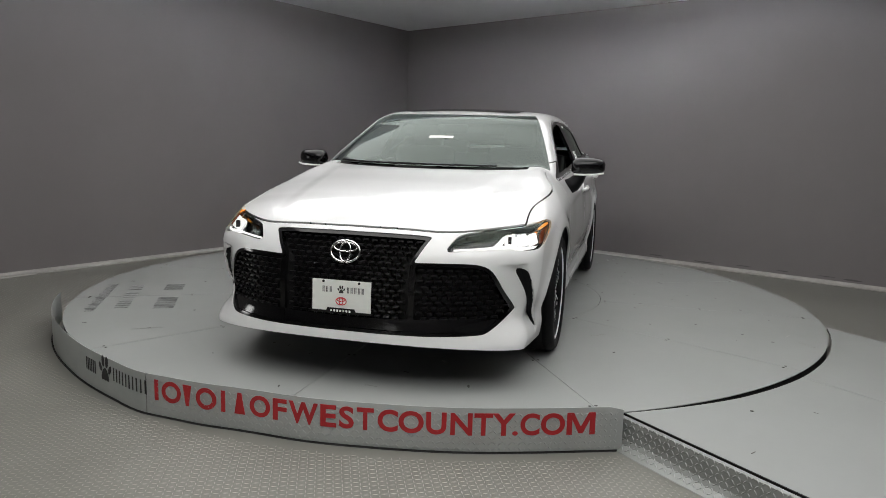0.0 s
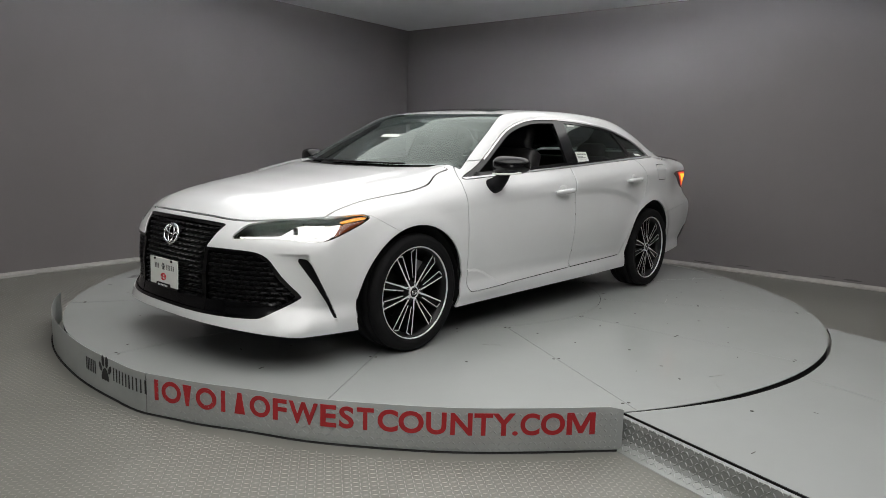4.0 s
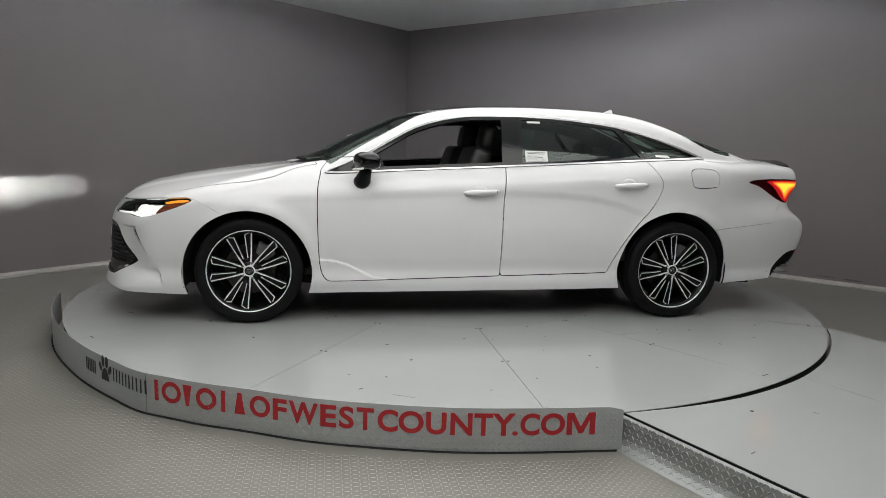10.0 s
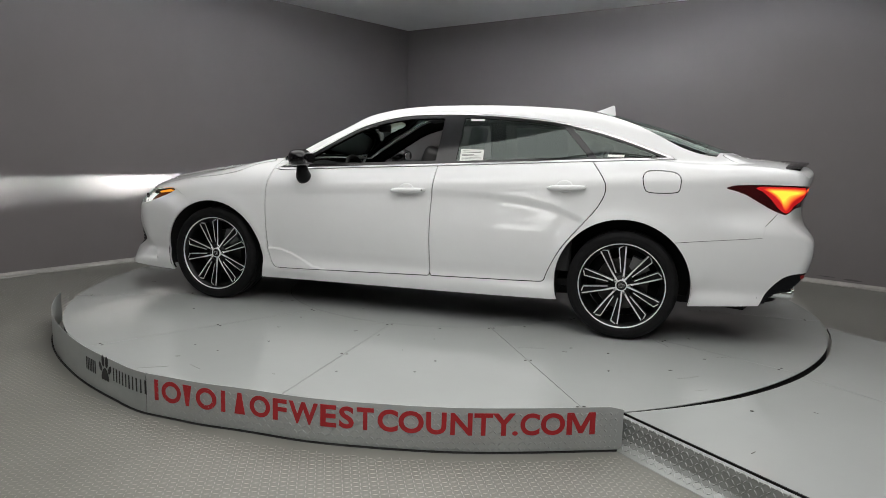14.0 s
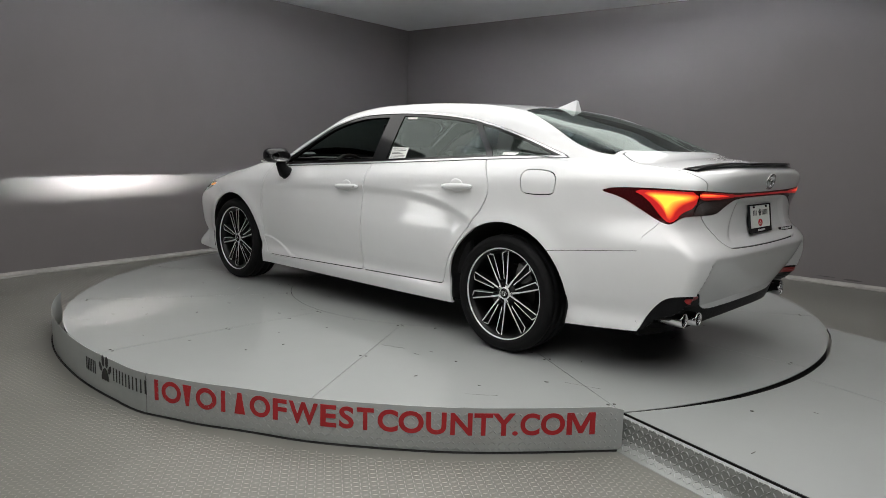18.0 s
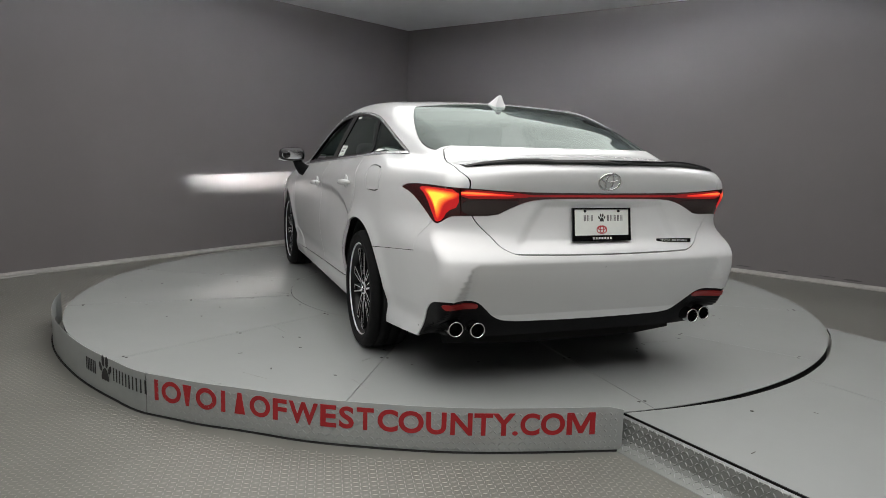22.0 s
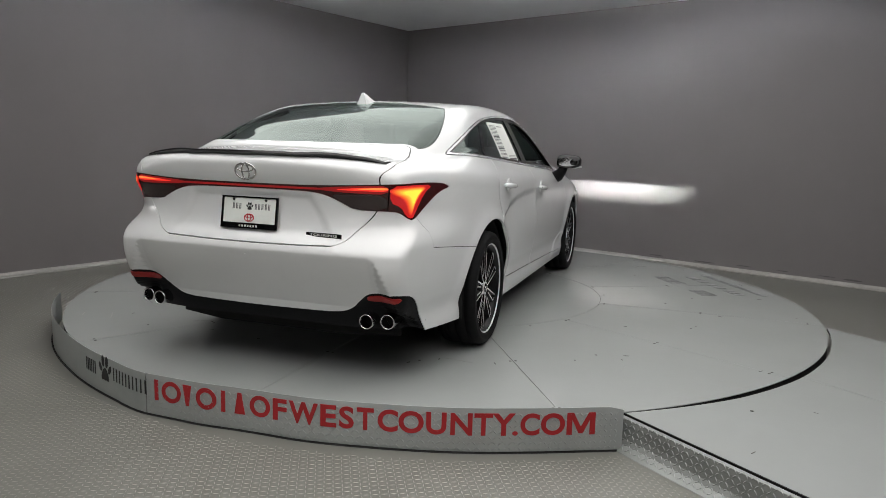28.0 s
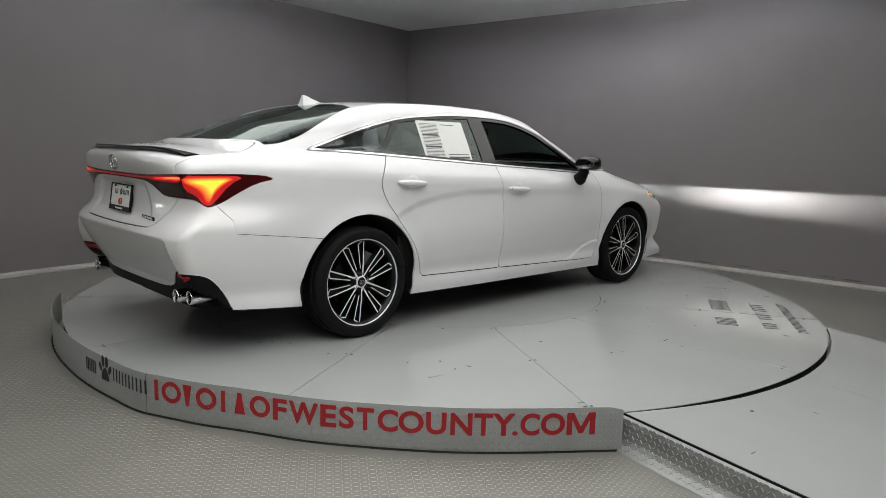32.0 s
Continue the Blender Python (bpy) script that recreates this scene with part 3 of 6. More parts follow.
def body(x, y, z):
    """Below zero inside the closed car body, above zero outside."""
    a = np.abs(y)
    dz = z - belt(x)
    flare = sum(0.014 * np.exp(-((np.hypot(x - c, z - HUB) - 0.40) / 0.06) ** 2) for c in (FRONT_AXLE, REAR_AXLE)) * ease(0.25, 0.4, z)
    side = a - (half_width(x) + side_low(z) + side_high(dz) + flare - 0.045 * ease(-1.75, -2.25, x) * ease(0.68, 0.85, z))
    # the shoulder's undercut on the rear door, and the scallop at the foot of the front door
    d = np.interp(x, [-1.25, -1.17, -1.0, -0.8, -0.57, 0, 0.9], [0.70, 0.748, 0.81, 0.848, 0.868, 0.866, 0.838]) - z
    side = side + (0.004 + 0.010 * ease(0.1, -0.5, x)) * ease(-0.008, 0.05, d) * (1 - ease(0.06, 0.34, d)) * ease(0.95, 0.5, x) * ease(-1.34, -1.10, x)
    d = np.interp(x, [0.45, 0.66, 0.82, 0.9, 1.05], [0.262, 0.305, 0.385, 0.41, 0.425]) - z
    side = side - 0.009 * ease(0, 0.016, d) * ease(0.5, 0.68, x) * ease(1.10, 1.0, x) * ease(0.2, 0.27, z)
    q = (a / 0.8) ** 2
    xt = x + 0.22 * q * ease(1.2, 2.0, x) - 0.10 * q * ease(-1.9, -2.3, x)
    # the hood's raised middle, between two soft creases
    ridge = np.interp(x, [1.1, 2.35], [0.60, 0.40])
    bulge = 0.007 * ease(ridge + 0.05, ridge - 0.05, a) * ease(1.05, 1.35, x) * ease(2.36, 2.15, x)
    top = z - (top_line(xt) + bulge - top_crown(x) * (a / 0.8) ** 2.6)
    low = smax(side, top, 0.02 + 0.06 * ease(1.0, 1.5, x) + 0.04 * ease(-1.6, -2.0, x))
    nose = x - (nose_line(z) - nose_round(z) * (a / 0.9) ** 2.9)
    # the shallow hollow round the rear plate
    wide = np.interp(z, [0.70, 0.93], [0.44, 0.31])
    hollow = 0.013 * ease(wide + 0.03, wide - 0.03, a) * ease(0.69, 0.75, z) * ease(0.926, 0.892, z)
    tail = tail_line(z) + hollow + tail_round(z) * (a / 0.9) ** 5 - x
    low = smax(smax(low, nose, 0.05), tail, 0.04)
    low = smax(low, 0.13 - z, 0.03)
    # the rear bumper's flat lower face, set in under a crease that sweeps down towards the wheels
    crease = np.interp(a, [0, 0.63, 0.66, 0.70, 0.78, 0.90], [0.648, 0.648, 0.632, 0.55, 0.34, 0.02])
    low = low + np.where(x < -1.9, np.minimum(0.20 * (crease - z + np.hypot(crease - z, 0.004)), 0.105), 0)
    # the hollow between the front intake and the slit vent, under a small ledge
    bearing = np.degrees(np.arctan2(a, x - 1.2))
    edge = np.interp(z, [0.25, 0.36, 0.45, 0.54, 0.58], [48.6, 46.2, 44.6, 43.0, 42.0])
    low = low + np.where(x > 1.7, 0.036 * ease(0.612, 0.594, z) * ease(0.22, 0.34, z) * ease(33, 41, bearing) * ease(edge + 0.2, edge - 1.0, bearing), 0)
    w = (a / 0.7) ** 2
    xr = x + 0.13 * w * ease(0, 0.6, x) - 0.08 * w * ease(-0.9, -1.6, x)
    roof = z - (roof_line(xr) - 0.024 * (a / 0.6) ** 2)
    cabin = smax(a - (cabin_width(x) - 0.45 * dz - 0.20 * dz * dz), roof, 0.07)
    cabin = smax(cabin, belt(x) - 0.10 - z, 0.02)
    return -smax(-low, -cabin, 0.02)


def body_normal(p):
    e = 1e-3
    x, y, z = p.T
    g = np.stack([body(x + e, y, z) - body(x - e, y, z), body(x, y + e, z) - body(x, y - e, z), body(x, y, z + e) - body(x, y, z - e)], 1)
    return g / np.maximum(np.linalg.norm(g, axis=1, keepdims=True), 1e-9)


def body_hit(eye, way, far=1.6, steps=60):
    """Where rays that start inside leave the body."""
    lo = np.zeros(len(eye))
    hi = np.full(len(eye), far)
    found = np.zeros(len(eye), bool)
    for k in range(1, steps + 1):
        d = far * k / steps
        out = body(*(eye + way * d).T) > 0
        first = out & ~found
        hi[first] = d
        lo[first] = far * (k - 1) / steps
        found |= out
    for _ in range(22):
        mid = (lo + hi) / 2
        out = body(*(eye + way * mid[:, None]).T) > 0
        hi, lo = np.where(out, mid, hi), np.where(out, lo, mid)
    return eye + way * hi[:, None]


def body_skin(nu=360, ncap=100, nv=170):
    """The left half of the body as a triangle sheet: places, normals, faces."""
    xs = np.concatenate([np.full(ncap, -1.85), np.linspace(-1.85, 1.85, nu), np.full(ncap, 1.85)])
    tilt = np.concatenate([np.linspace(-89.8, -89.8 / ncap, ncap), np.zeros(nu), np.linspace(89.8 / ncap, 89.8, ncap)]) * np.pi / 180
    v = np.linspace(-np.pi / 2, np.pi / 2, nv)
    X, A = np.meshgrid(xs, v, indexing="ij")
    B = np.repeat(tilt[:, None], nv, 1)
    way = np.stack([np.sin(B), np.cos(B) * np.cos(A), np.cos(B) * np.sin(A)], -1).reshape(-1, 3)
    eye = np.stack([X, 0 * X, 0 * X + 0.62], -1).reshape(-1, 3)
    p = body_hit(eye, way)
    p[:, 1] = np.maximum(p[:, 1], 0)
    i = np.arange(len(xs) * nv).reshape(len(xs), nv)
    a, b, c, d = i[:-1, :-1].ravel(), i[1:, :-1].ravel(), i[1:, 1:].ravel(), i[:-1, 1:].ravel()
    return p, body_normal(p), np.concatenate([np.stack([a, c, b], 1), np.stack([a, d, c], 1)])
# ---- the car: panels cut from the body's skin ----
car = thing("car", tuple(CAR_SHIFT), "pearl white four-door saloon car with black trim on the turntable", "car")
RED_LENS = material("dark_red_lens", (0.05, 0.003, 0.004), 0.12, coat=0.6)
RED_GLOW = glowing("red_tail_light", (1.0, 0.012, 0.018), 0.38, (0.3, 0.01, 0.01))
EMBER_GLOW = glowing("ember_tail_light", (1.0, 0.035, 0.022), 0.85, (0.3, 0.03, 0.02))
ORANGE_GLOW = glowing("orange_tail_light", (1.0, 0.24, 0.05), 1.15, (0.4, 0.08, 0.02))
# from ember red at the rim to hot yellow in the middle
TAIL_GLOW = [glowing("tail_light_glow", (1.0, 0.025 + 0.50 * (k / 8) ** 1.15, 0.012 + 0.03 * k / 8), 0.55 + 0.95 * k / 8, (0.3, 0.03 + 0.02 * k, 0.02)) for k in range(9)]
REFLECTOR_RED = material("red_reflector", (0.34, 0.012, 0.012), 0.35)
RED_DIM = glowing("dim_red_light", (1.0, 0.02, 0.025), 0.16, (0.15, 0.008, 0.008))
SMOKED = material("smoked_lens", (0.035, 0.022, 0.022), 0.12, coat=0.6)
AMBER_LENS = glowing("amber_marker", (1.0, 0.38, 0.03), 0.95, (0.55, 0.14, 0.01))
AMBER_DARK = material("amber_reflector", (0.22, 0.05, 0.015), 0.2, coat=0.5)
LAMP_UNIT = glowing("lamp_unit_glow", (1.0, 0.98, 0.95), 0.9, (0.5, 0.5, 0.5))
LAMP_WHITE = glowing("white_lamp_glow", (1.0, 0.98, 0.95), 0.9)
BEAM = glowing("headlamp_beam", (0.97, 1.0, 0.96), 1.8e7)
RED_PRINT = material("red_print", (0.5, 0.02, 0.03), 0.5, noise_scale=20, noise_amount=0.05)
DEG = 0.0209


def split(M, fun, g=0.003):
    """Panel and rest on the two sides of fun(x, y, z) = 0, with a joint 2 g wide between."""
    panel = cut(M, fun(*M[0].T) - g)[0]
    rest = cut(M, -fun(*M[0].T) - g)[0]
    return panel, rest


def psi(x, y):
    """Bearing round the nose, as a length."""
    return np.degrees(np.arctan2(np.abs(y), x - 1.2)) * DEG


def phi(x, y):
    """Bearing round the tail, as a length."""
    return np.degrees(np.arctan2(np.abs(y), -(x + 1.2))) * DEG


def scaled(pts, n=2):
    return chaikin([(p * DEG, z) for p, z in pts], n)


DLO = chaikin([(0.985, 0.955), (0.965, 0.966), (0.80, 1.035), (0.66, 1.115), (0.53, 1.192), (0.40, 1.265), (0.29, 1.305), (0.174, 1.336), (0.06, 1.356), (-0.054, 1.365), (-0.29, 1.371),
               (-0.45, 1.368), (-0.585, 1.363), (-0.80, 1.347), (-0.996, 1.325), (-1.13, 1.296), (-1.255, 1.266), (-1.37, 1.232), (-1.479, 1.196), (-1.60, 1.152), (-1.70, 1.117), (-1.715, 1.108),
               (-1.64, 1.104), (-1.4, 1.092), (-1.2, 1.081), (-0.6, 1.044), (-0.2, 1.020), (0.3, 0.992), (0.7, 0.968), (0.9, 0.956)], 1)
FRONT_DOOR = chaikin([(0.99, 0.99), (0.995, 0.94), (1.008, 0.90), (1.012, 0.75), (1.008, 0.6), (1.0, 0.42), (0.985, 0.32), (0.95, 0.272), (0.90, 0.268), (0.5, 0.278), (-0.15, 0.297), (-0.197, 0.299), (-0.197, 0.34), (-0.196, 0.64), (-0.205, 0.85), (-0.222, 1.03), (-0.222, 1.08), (0.9, 1.08)], 1)
REAR_DOOR = chaikin([(-0.226, 1.10), (-0.222, 1.03), (-0.205, 0.85), (-0.196, 0.64), (-0.197, 0.34), (-0.197, 0.299), (-0.25, 0.300), (-0.90, 0.317), (-0.955, 0.322), (-0.965, 0.36), (-0.99, 0.42), (-1.04, 0.52), (-1.10, 0.605), (-1.18, 0.70), (-1.255, 0.79), (-1.30, 0.87), (-1.312, 0.93), (-1.295, 0.98), (-1.24, 1.055), (-1.20, 1.10)], 1)
FUEL_DOOR = chaikin([(-1.515, 1.037), (-1.62, 1.045), (-1.74, 1.030), (-1.738, 0.93), (-1.715, 0.913), (-1.56, 0.908), (-1.53, 0.93)], 2)
HEADLAMP = scaled([(22.5, 0.672), (25.0, 0.725), (26.5, 0.742), (32, 0.758), (39, 0.768), (45, 0.776), (54, 0.796), (57.8, 0.782), (54.5, 0.745), (50.7, 0.712), (47.5, 0.684), (45, 0.670), (41, 0.668), (36, 0.682), (29, 0.676), (24, 0.668)], 1)
TAILLAMP = scaled([(47.6, 0.958), (43, 0.974), (37, 0.979), (29, 0.976), (22, 0.966), (17.5, 0.961), (8, 0.957), (-30, 0.955), (-30, 0.932), (8, 0.932), (15, 0.928), (18, 0.912), (21, 0.880), (23, 0.854), (28.8, 0.850), (31.6, 0.846), (33.2, 0.818), (34.4, 0.806), (36, 0.828), (39, 0.880), (42.5, 0.93)], 1)
GRILLE = chaikin([(-0.2, 0.744), (0.2, 0.742), (0.33, 0.738), (0.385, 0.734), (0.402, 0.728), (0.385, 0.705), (0.355, 0.650), (0.338, 0.620), (0.345, 0.616), (0.42, 0.618), (0.58, 0.616), (0.64, 0.606), (0.675, 0.585), (0.70, 0.55), (0.735, 0.47), (0.772, 0.392), (0.772, 0.380), (0.72, 0.328), (0.67, 0.288), (0.64, 0.281), (0.5, 0.278), (0.2, 0.279), (-0.2, 0.279)], 1)
SIDE_VENT = scaled([(38.6, 0.586), (41.7, 0.580), (42.8, 0.545), (44.4, 0.47), (46.0, 0.39), (48.5, 0.262), (47.3, 0.268), (44.8, 0.37), (43.0, 0.45), (41.0, 0.51)], 1)
VALANCE = scaled([(41, 0.05), (39.6, 0.18), (38.4, 0.26), (36.8, 0.335), (35.4, 0.425), (34, 0.460), (31.8, 0.474), (28, 0.472), (25.8, 0.462), (24.4, 0.425), (22.8, 0.376), (20.0, 0.354), (13, 0.350), (4, 0.347), (-30, 0.344), (-30, 0.05)], 1)
REFLECTOR = scaled([(25.6, 0.440), (26.2, 0.452), (31.6, 0.460), (32.0, 0.450), (31.0, 0.430), (26.2, 0.424)], 1)
hood_edge = spline([1.0, 1.16, 1.275, 1.4, 1.552, 1.8, 1.95, 2.05], [0.74, 0.772, 0.822, 0.832, 0.818, 0.785, 0.787, 0.795])
hood_lip = spline([0, 0.25, 0.5, 0.65, 0.8], [0.765, 0.762, 0.754, 0.766, 0.782])
screen_side = spline([0.1, 0.21, 0.5, 0.8, 1.0, 1.2], [0.515, 0.546, 0.64, 0.728, 0.785, 0.83])
rear_side = spline([-2.12, -2.0, -1.88, -1.75, -1.5, -1.25, -1.1], [0.575, 0.622, 0.654, 0.662, 0.622, 0.535, 0.48])
lid_side = spline([0.66, 0.68, 0.70, 0.764, 0.835, 0.951, 1.022, 1.05, 1.12], [0.39, 0.44, 0.49, 0.562, 0.628, 0.664, 0.672, 0.70, 0.72])
under = spline([-2.5, -2.2, -1.82, -1.05, 1.04, 1.8, 2.3, 2.47], [0.290, 0.262, 0.236, 0.213, 0.190, 0.180, 0.212, 0.238])


def f_arch(x, y, z):
    return np.where(np.abs(y) > 0.35, np.maximum(0.400 - np.hypot(x - 1.444, z - 0.320), 0.408 - np.hypot(x + 1.430, z - 0.336)), -1)


def f_dlo(x, y, z):
    return np.where((np.abs(y) > 0.5) & (z > 0.93), inside(DLO, x, z), -1)


def f_hood(x, y, z):
    a = np.abs(y)
    return np.minimum(np.minimum(hood_edge(x) - a, x - (1.245 - 0.25 * (a / 0.774) ** 2)), z - hood_lip(a))


def f_screen(x, y, z):
    a = np.abs(y)
    return np.minimum(np.minimum(screen_side(x) - a, (1.165 - 0.24 * (a / 0.774) ** 2) - x), x - (0.372 - 0.15 * (a / 0.55) ** 2))


def f_cowl(x, y, z):
    a = np.abs(y)
    return np.minimum(np.minimum(np.minimum(screen_side(x) - 0.01, 0.64) - a, (1.245 - 0.25 * (a / 0.774) ** 2) - x), x - (1.12 - 0.24 * (a / 0.774) ** 2))


def f_rear_glass(x, y, z):
    a = np.abs(y)
    return np.where(z > 1.0, np.minimum(np.minimum(rear_side(x) - a, x - (-2.085 + 0.15 * (a / 0.65) ** 2)), (-1.19 - 0.09 * (a / 0.55) ** 2) - x), -1)


def f_lid(x, y, z):
    a = np.abs(y)
    side = np.minimum(lid_side(z) - a, np.interp(-x, [1.94, 2.22, 2.4, 2.6], [0.605, 0.685, 0.70, 0.75]) - a)
    return np.minimum(np.minimum(side, z - 0.679 - 0.01 * (a / 0.5) ** 2), (-2.100 + 0.12 * (a / 0.6) ** 2) - x)


def f_head(x, y, z):
    return np.where((x > 1.5), inside(HEADLAMP, psi(x, y), z), -1)


def f_tail(x, y, z):
    return np.where(x < -1.8, inside(TAILLAMP, phi(x, y), z), -1)


def f_grille(x, y, z):
    return np.where(x > 1.9, inside(GRILLE, np.abs(y), z), -1)


def f_vent(x, y, z):
    return np.where(x > 1.7, inside(SIDE_VENT, psi(x, y), z), -1)


def f_valance(x, y, z):
    return np.where(x < -1.9, inside(VALANCE, phi(x, y), z), -1)


def f_front_bumper(x, y, z):
    # the joint runs from the lamp's tip down to the wheel arch
    return np.minimum(x - (1.752 - (0.78 - z) * 1.9), 0.786 - z)



def f_rear_bumper(x, y, z):
    p = phi(x, y) / DEG
    line = np.where(x > -2.22, 0.630 + (-1.82 - x) * 0.105, np.interp(p, [33, 36.0, 38.8, 41.0], [0.90, 0.80, 0.738, 0.672]))
    return np.minimum(np.minimum(line - z, -1.70 - x), 1.0)


FULL = body_skin()
M = cut(FULL, -f_arch(*FULL[0].T))[0]
M = cut(M, M[0][:, 2] - under(M[0][:, 0]))[0]
# inner shell: dark, a little inside the skin, open at the glass
L = moved(M, -0.028)
for f in (f_dlo, f_screen, f_rear_glass):
    L = cut(L, -(f(*moved(L, 0.028)[0].T) - 0.012))[0]
for f in (f_head, f_grille):
    L = cut(L, -(f(*moved(L, 0.028)[0].T) - 0.0))[0]
skin("inner_shell", both(L), DARK_LINER, car, "dark inner shell and seals behind the panels", 0)

dlo, M = split(M, f_dlo, 0.0016)
dlo = finer(dlo, 1)
screen, M = split(M, f_screen, 0.0015)
cowl, M = split(M, f_cowl, 0.0015)
rear_glass, M = split(M, f_rear_glass, 0.0015)
hood, M = split(M, f_hood, 0.0042)
head, M = split(M, f_head, 0.0015)
tail, M = split(M, f_tail, 0.001)
head, tail = finer(head, 2), finer(tail, 2, True)
nose, M = split(M, lambda x, y, z: np.where(x > 1.45, f_front_bumper(x, y, z), -1), 0.0012)
nose = finer(nose, 1, True)
grille, nose = split(nose, f_grille, 0.0)
vent, bump_f = split(nose, f_vent, 0.0)
valance, M = split(M, f_valance, 0.0005)
lid, M = split(M, f_lid)
door_f, M = split(M, lambda x, y, z: np.where(np.abs(y) > 0.6, inside(FRONT_DOOR, x, z), -1))
door_r, M = split(M, lambda x, y, z: np.where(np.abs(y) > 0.6, inside(REAR_DOOR, x, z), -1))
bump_r, M = split(M, f_rear_bumper, 0.0015)

valance, bump_r = finer(valance, 1), finer(bump_r, 1, True)
door_f, door_r = finer(door_f, 1, True), finer(door_r, 1, True)

# the fuel door is on the left side alone
fuel, left = split(M, lambda x, y, z: np.where(np.abs(y) > 0.6, inside(FUEL_DOOR, x, z), -1))
A, B = left, mirrored(M)
shell = (np.concatenate([A[0], B[0]]), np.concatenate([A[1], B[1]]), np.concatenate([A[2], B[2] + len(A[0])]))
skin("body_shell", shell, PAINT, car)
skin("fuel_door", fuel, PAINT, car)
skin("hood", both(hood), PAINT, car)
skin("trunk_lid", both(lid), PAINT, car)
skin("front_bumper", both(bump_f), PAINT, car)
skin("rear_bumper", both(bump_r), PAINT, car)
skin("windscreen", both(moved(screen, -0.002)), SCREEN_GLASS, car, "laminated windscreen glass", 0.004)
skin("cowl", both(moved(cowl, -0.012)), BLACK_SATIN, car, "black cowl under the windscreen")
skin("rear_window", both(moved(rear_glass, -0.002)), SCREEN_GLASS, car, "sloping rear window glass", 0.004)
skin("rear_valance", both(moved(valance, -0.004)), BLACK_SATIN, car, "black lower rear valance", 0.05)

sides = [("left", lambda m: m), ("right", mirrored)]
doors = {}
# the strip runs all round, but only along the sill at the front corner, where the sail is black
low_edge = np.interp(dlo[0][:, 0], [0.7, 0.9, 0.985], [0.968, 0.956, 0.955])
in_ring = np.minimum(0.012 - f_dlo(*dlo[0].T), np.where(dlo[0][:, 0] > 0.72, 0.012 - (dlo[0][:, 2] - low_edge), 1))
ring, inner = cut(dlo, in_ring)[0], cut(dlo, -in_ring)[0]


f_front_win = lambda x, y, z: np.minimum(f_dlo(x, y, z) - 0.034, np.minimum(x + 0.198 + 0.06 * (z - 1.02), 0.80 - x + 0 * z))
f_rear_win = lambda x, y, z: np.minimum(f_dlo(x, y, z) - 0.028, np.minimum(-0.335 - 0.06 * (z - 1.02) - x, x + 1.215 - (z - 1.08) * 0.93))
f_quarter = lambda x, y, z: np.minimum(f_dlo(x, y, z) - 0.022, -1.262 + (z - 1.08) * 0.93 - x)
win_f, frames_ = split(inner, f_front_win, 0.0)
win_r, frames_ = split(frames_, f_rear_win, 0.0)
win_q, frames_ = split(frames_, f_quarter, 0.0)
for side, turn in sides:
    skin("window_trim", turn(moved(ring, 0.004)), TRIM, car, "bright chrome strip round the side windows", 0.012)
    skin("window_pillar", turn(moved(frames_, -0.001)), BLACK_GLOSS, car, "gloss black door pillars and window frames", 0.02)
    door = skin("front_door", turn(door_f), PAINT, car, "white front door, its window lowered")
    doors[side, "front"] = door
    door = skin("rear_door", turn(door_r), PAINT, car, "white rear door with tinted window")
    doors[side, "rear"] = door
    skin("window_glass", turn(moved(win_r, -0.006)), SIDE_GLASS, doors[side, "rear"], "tinted rear door glass", 0.004)
    skin("quarter_glass", turn(moved(win_q, -0.005)), SIDE_GLASS, car, "tinted quarter glass", 0.004)

    # head lamp
    lamp = skin("headlamp", turn(moved(head, -0.060)), BLACK_GLOSS, car, "slim headlamp with lit white units", 0.0)
    skin("lens", turn(moved(head, -0.001)), LENS_GLASS, lamp, "clear lens", 0.004)
    pz = lambda m: (psi(m[0][:, 0], m[0][:, 1]), m[0][:, 2])
    src = head
    pp, zz = pz(src)
    bowl_poly = scaled([(31.5, 0.688), (34, 0.700), (36.5, 0.735), (38, 0.757), (45.5, 0.764), (50, 0.765), (49.5, 0.735), (47, 0.695), (44.5, 0.682), (40, 0.679), (35, 0.689)], 1)
    bowl = cut(src, inside(bowl_poly, pp, zz))[0]
    skin("reflector", turn(moved(bowl, -0.034)), CHROME, lamp, "bright chrome lamp reflector", 0.03)
    strip_poly = scaled([(24.5, 0.678), (29, 0.683), (36, 0.690), (40, 0.679), (45, 0.680), (46.5, 0.690), (44.5, 0.690), (41, 0.690), (36.5, 0.699), (29, 0.690), (24.5, 0.685)], 0)
    pp, zz = pz(src)
    skin("light_strip", turn(moved(cut(src, inside(strip_poly, pp, zz))[0], -0.016)), LAMP_WHITE, lamp, "lit white daytime strip", 0.01)
    for lo, hi in ((37.5, 40.2), (41.0, 43.7), (44.5, 47.2)):
        unit = scaled([(lo, 0.700), (lo + 0.4, 0.748), (hi + 0.6, 0.755), (hi + 0.2, 0.703)], 0)
        skin("lamp_unit", turn(moved(cut(src, inside(unit, pp, zz))[0], -0.022)), LAMP_UNIT, lamp, "lit square lamp unit", 0.012)
    amber = scaled([(48.6, 0.766), (52, 0.780), (54.2, 0.785), (56.4, 0.780), (55.4, 0.774), (52.5, 0.769), (49.2, 0.760)], 1)
    skin("turn_signal", turn(moved(cut(src, inside(amber, pp, zz))[0], -0.010)), AMBER_LENS, lamp, "lit amber marker", 0.01)
    dark = scaled([(49.2, 0.754), (52.5, 0.760), (56, 0.766), (54.5, 0.75), (50.7, 0.716), (48.0, 0.692), (47.6, 0.70)], 1)
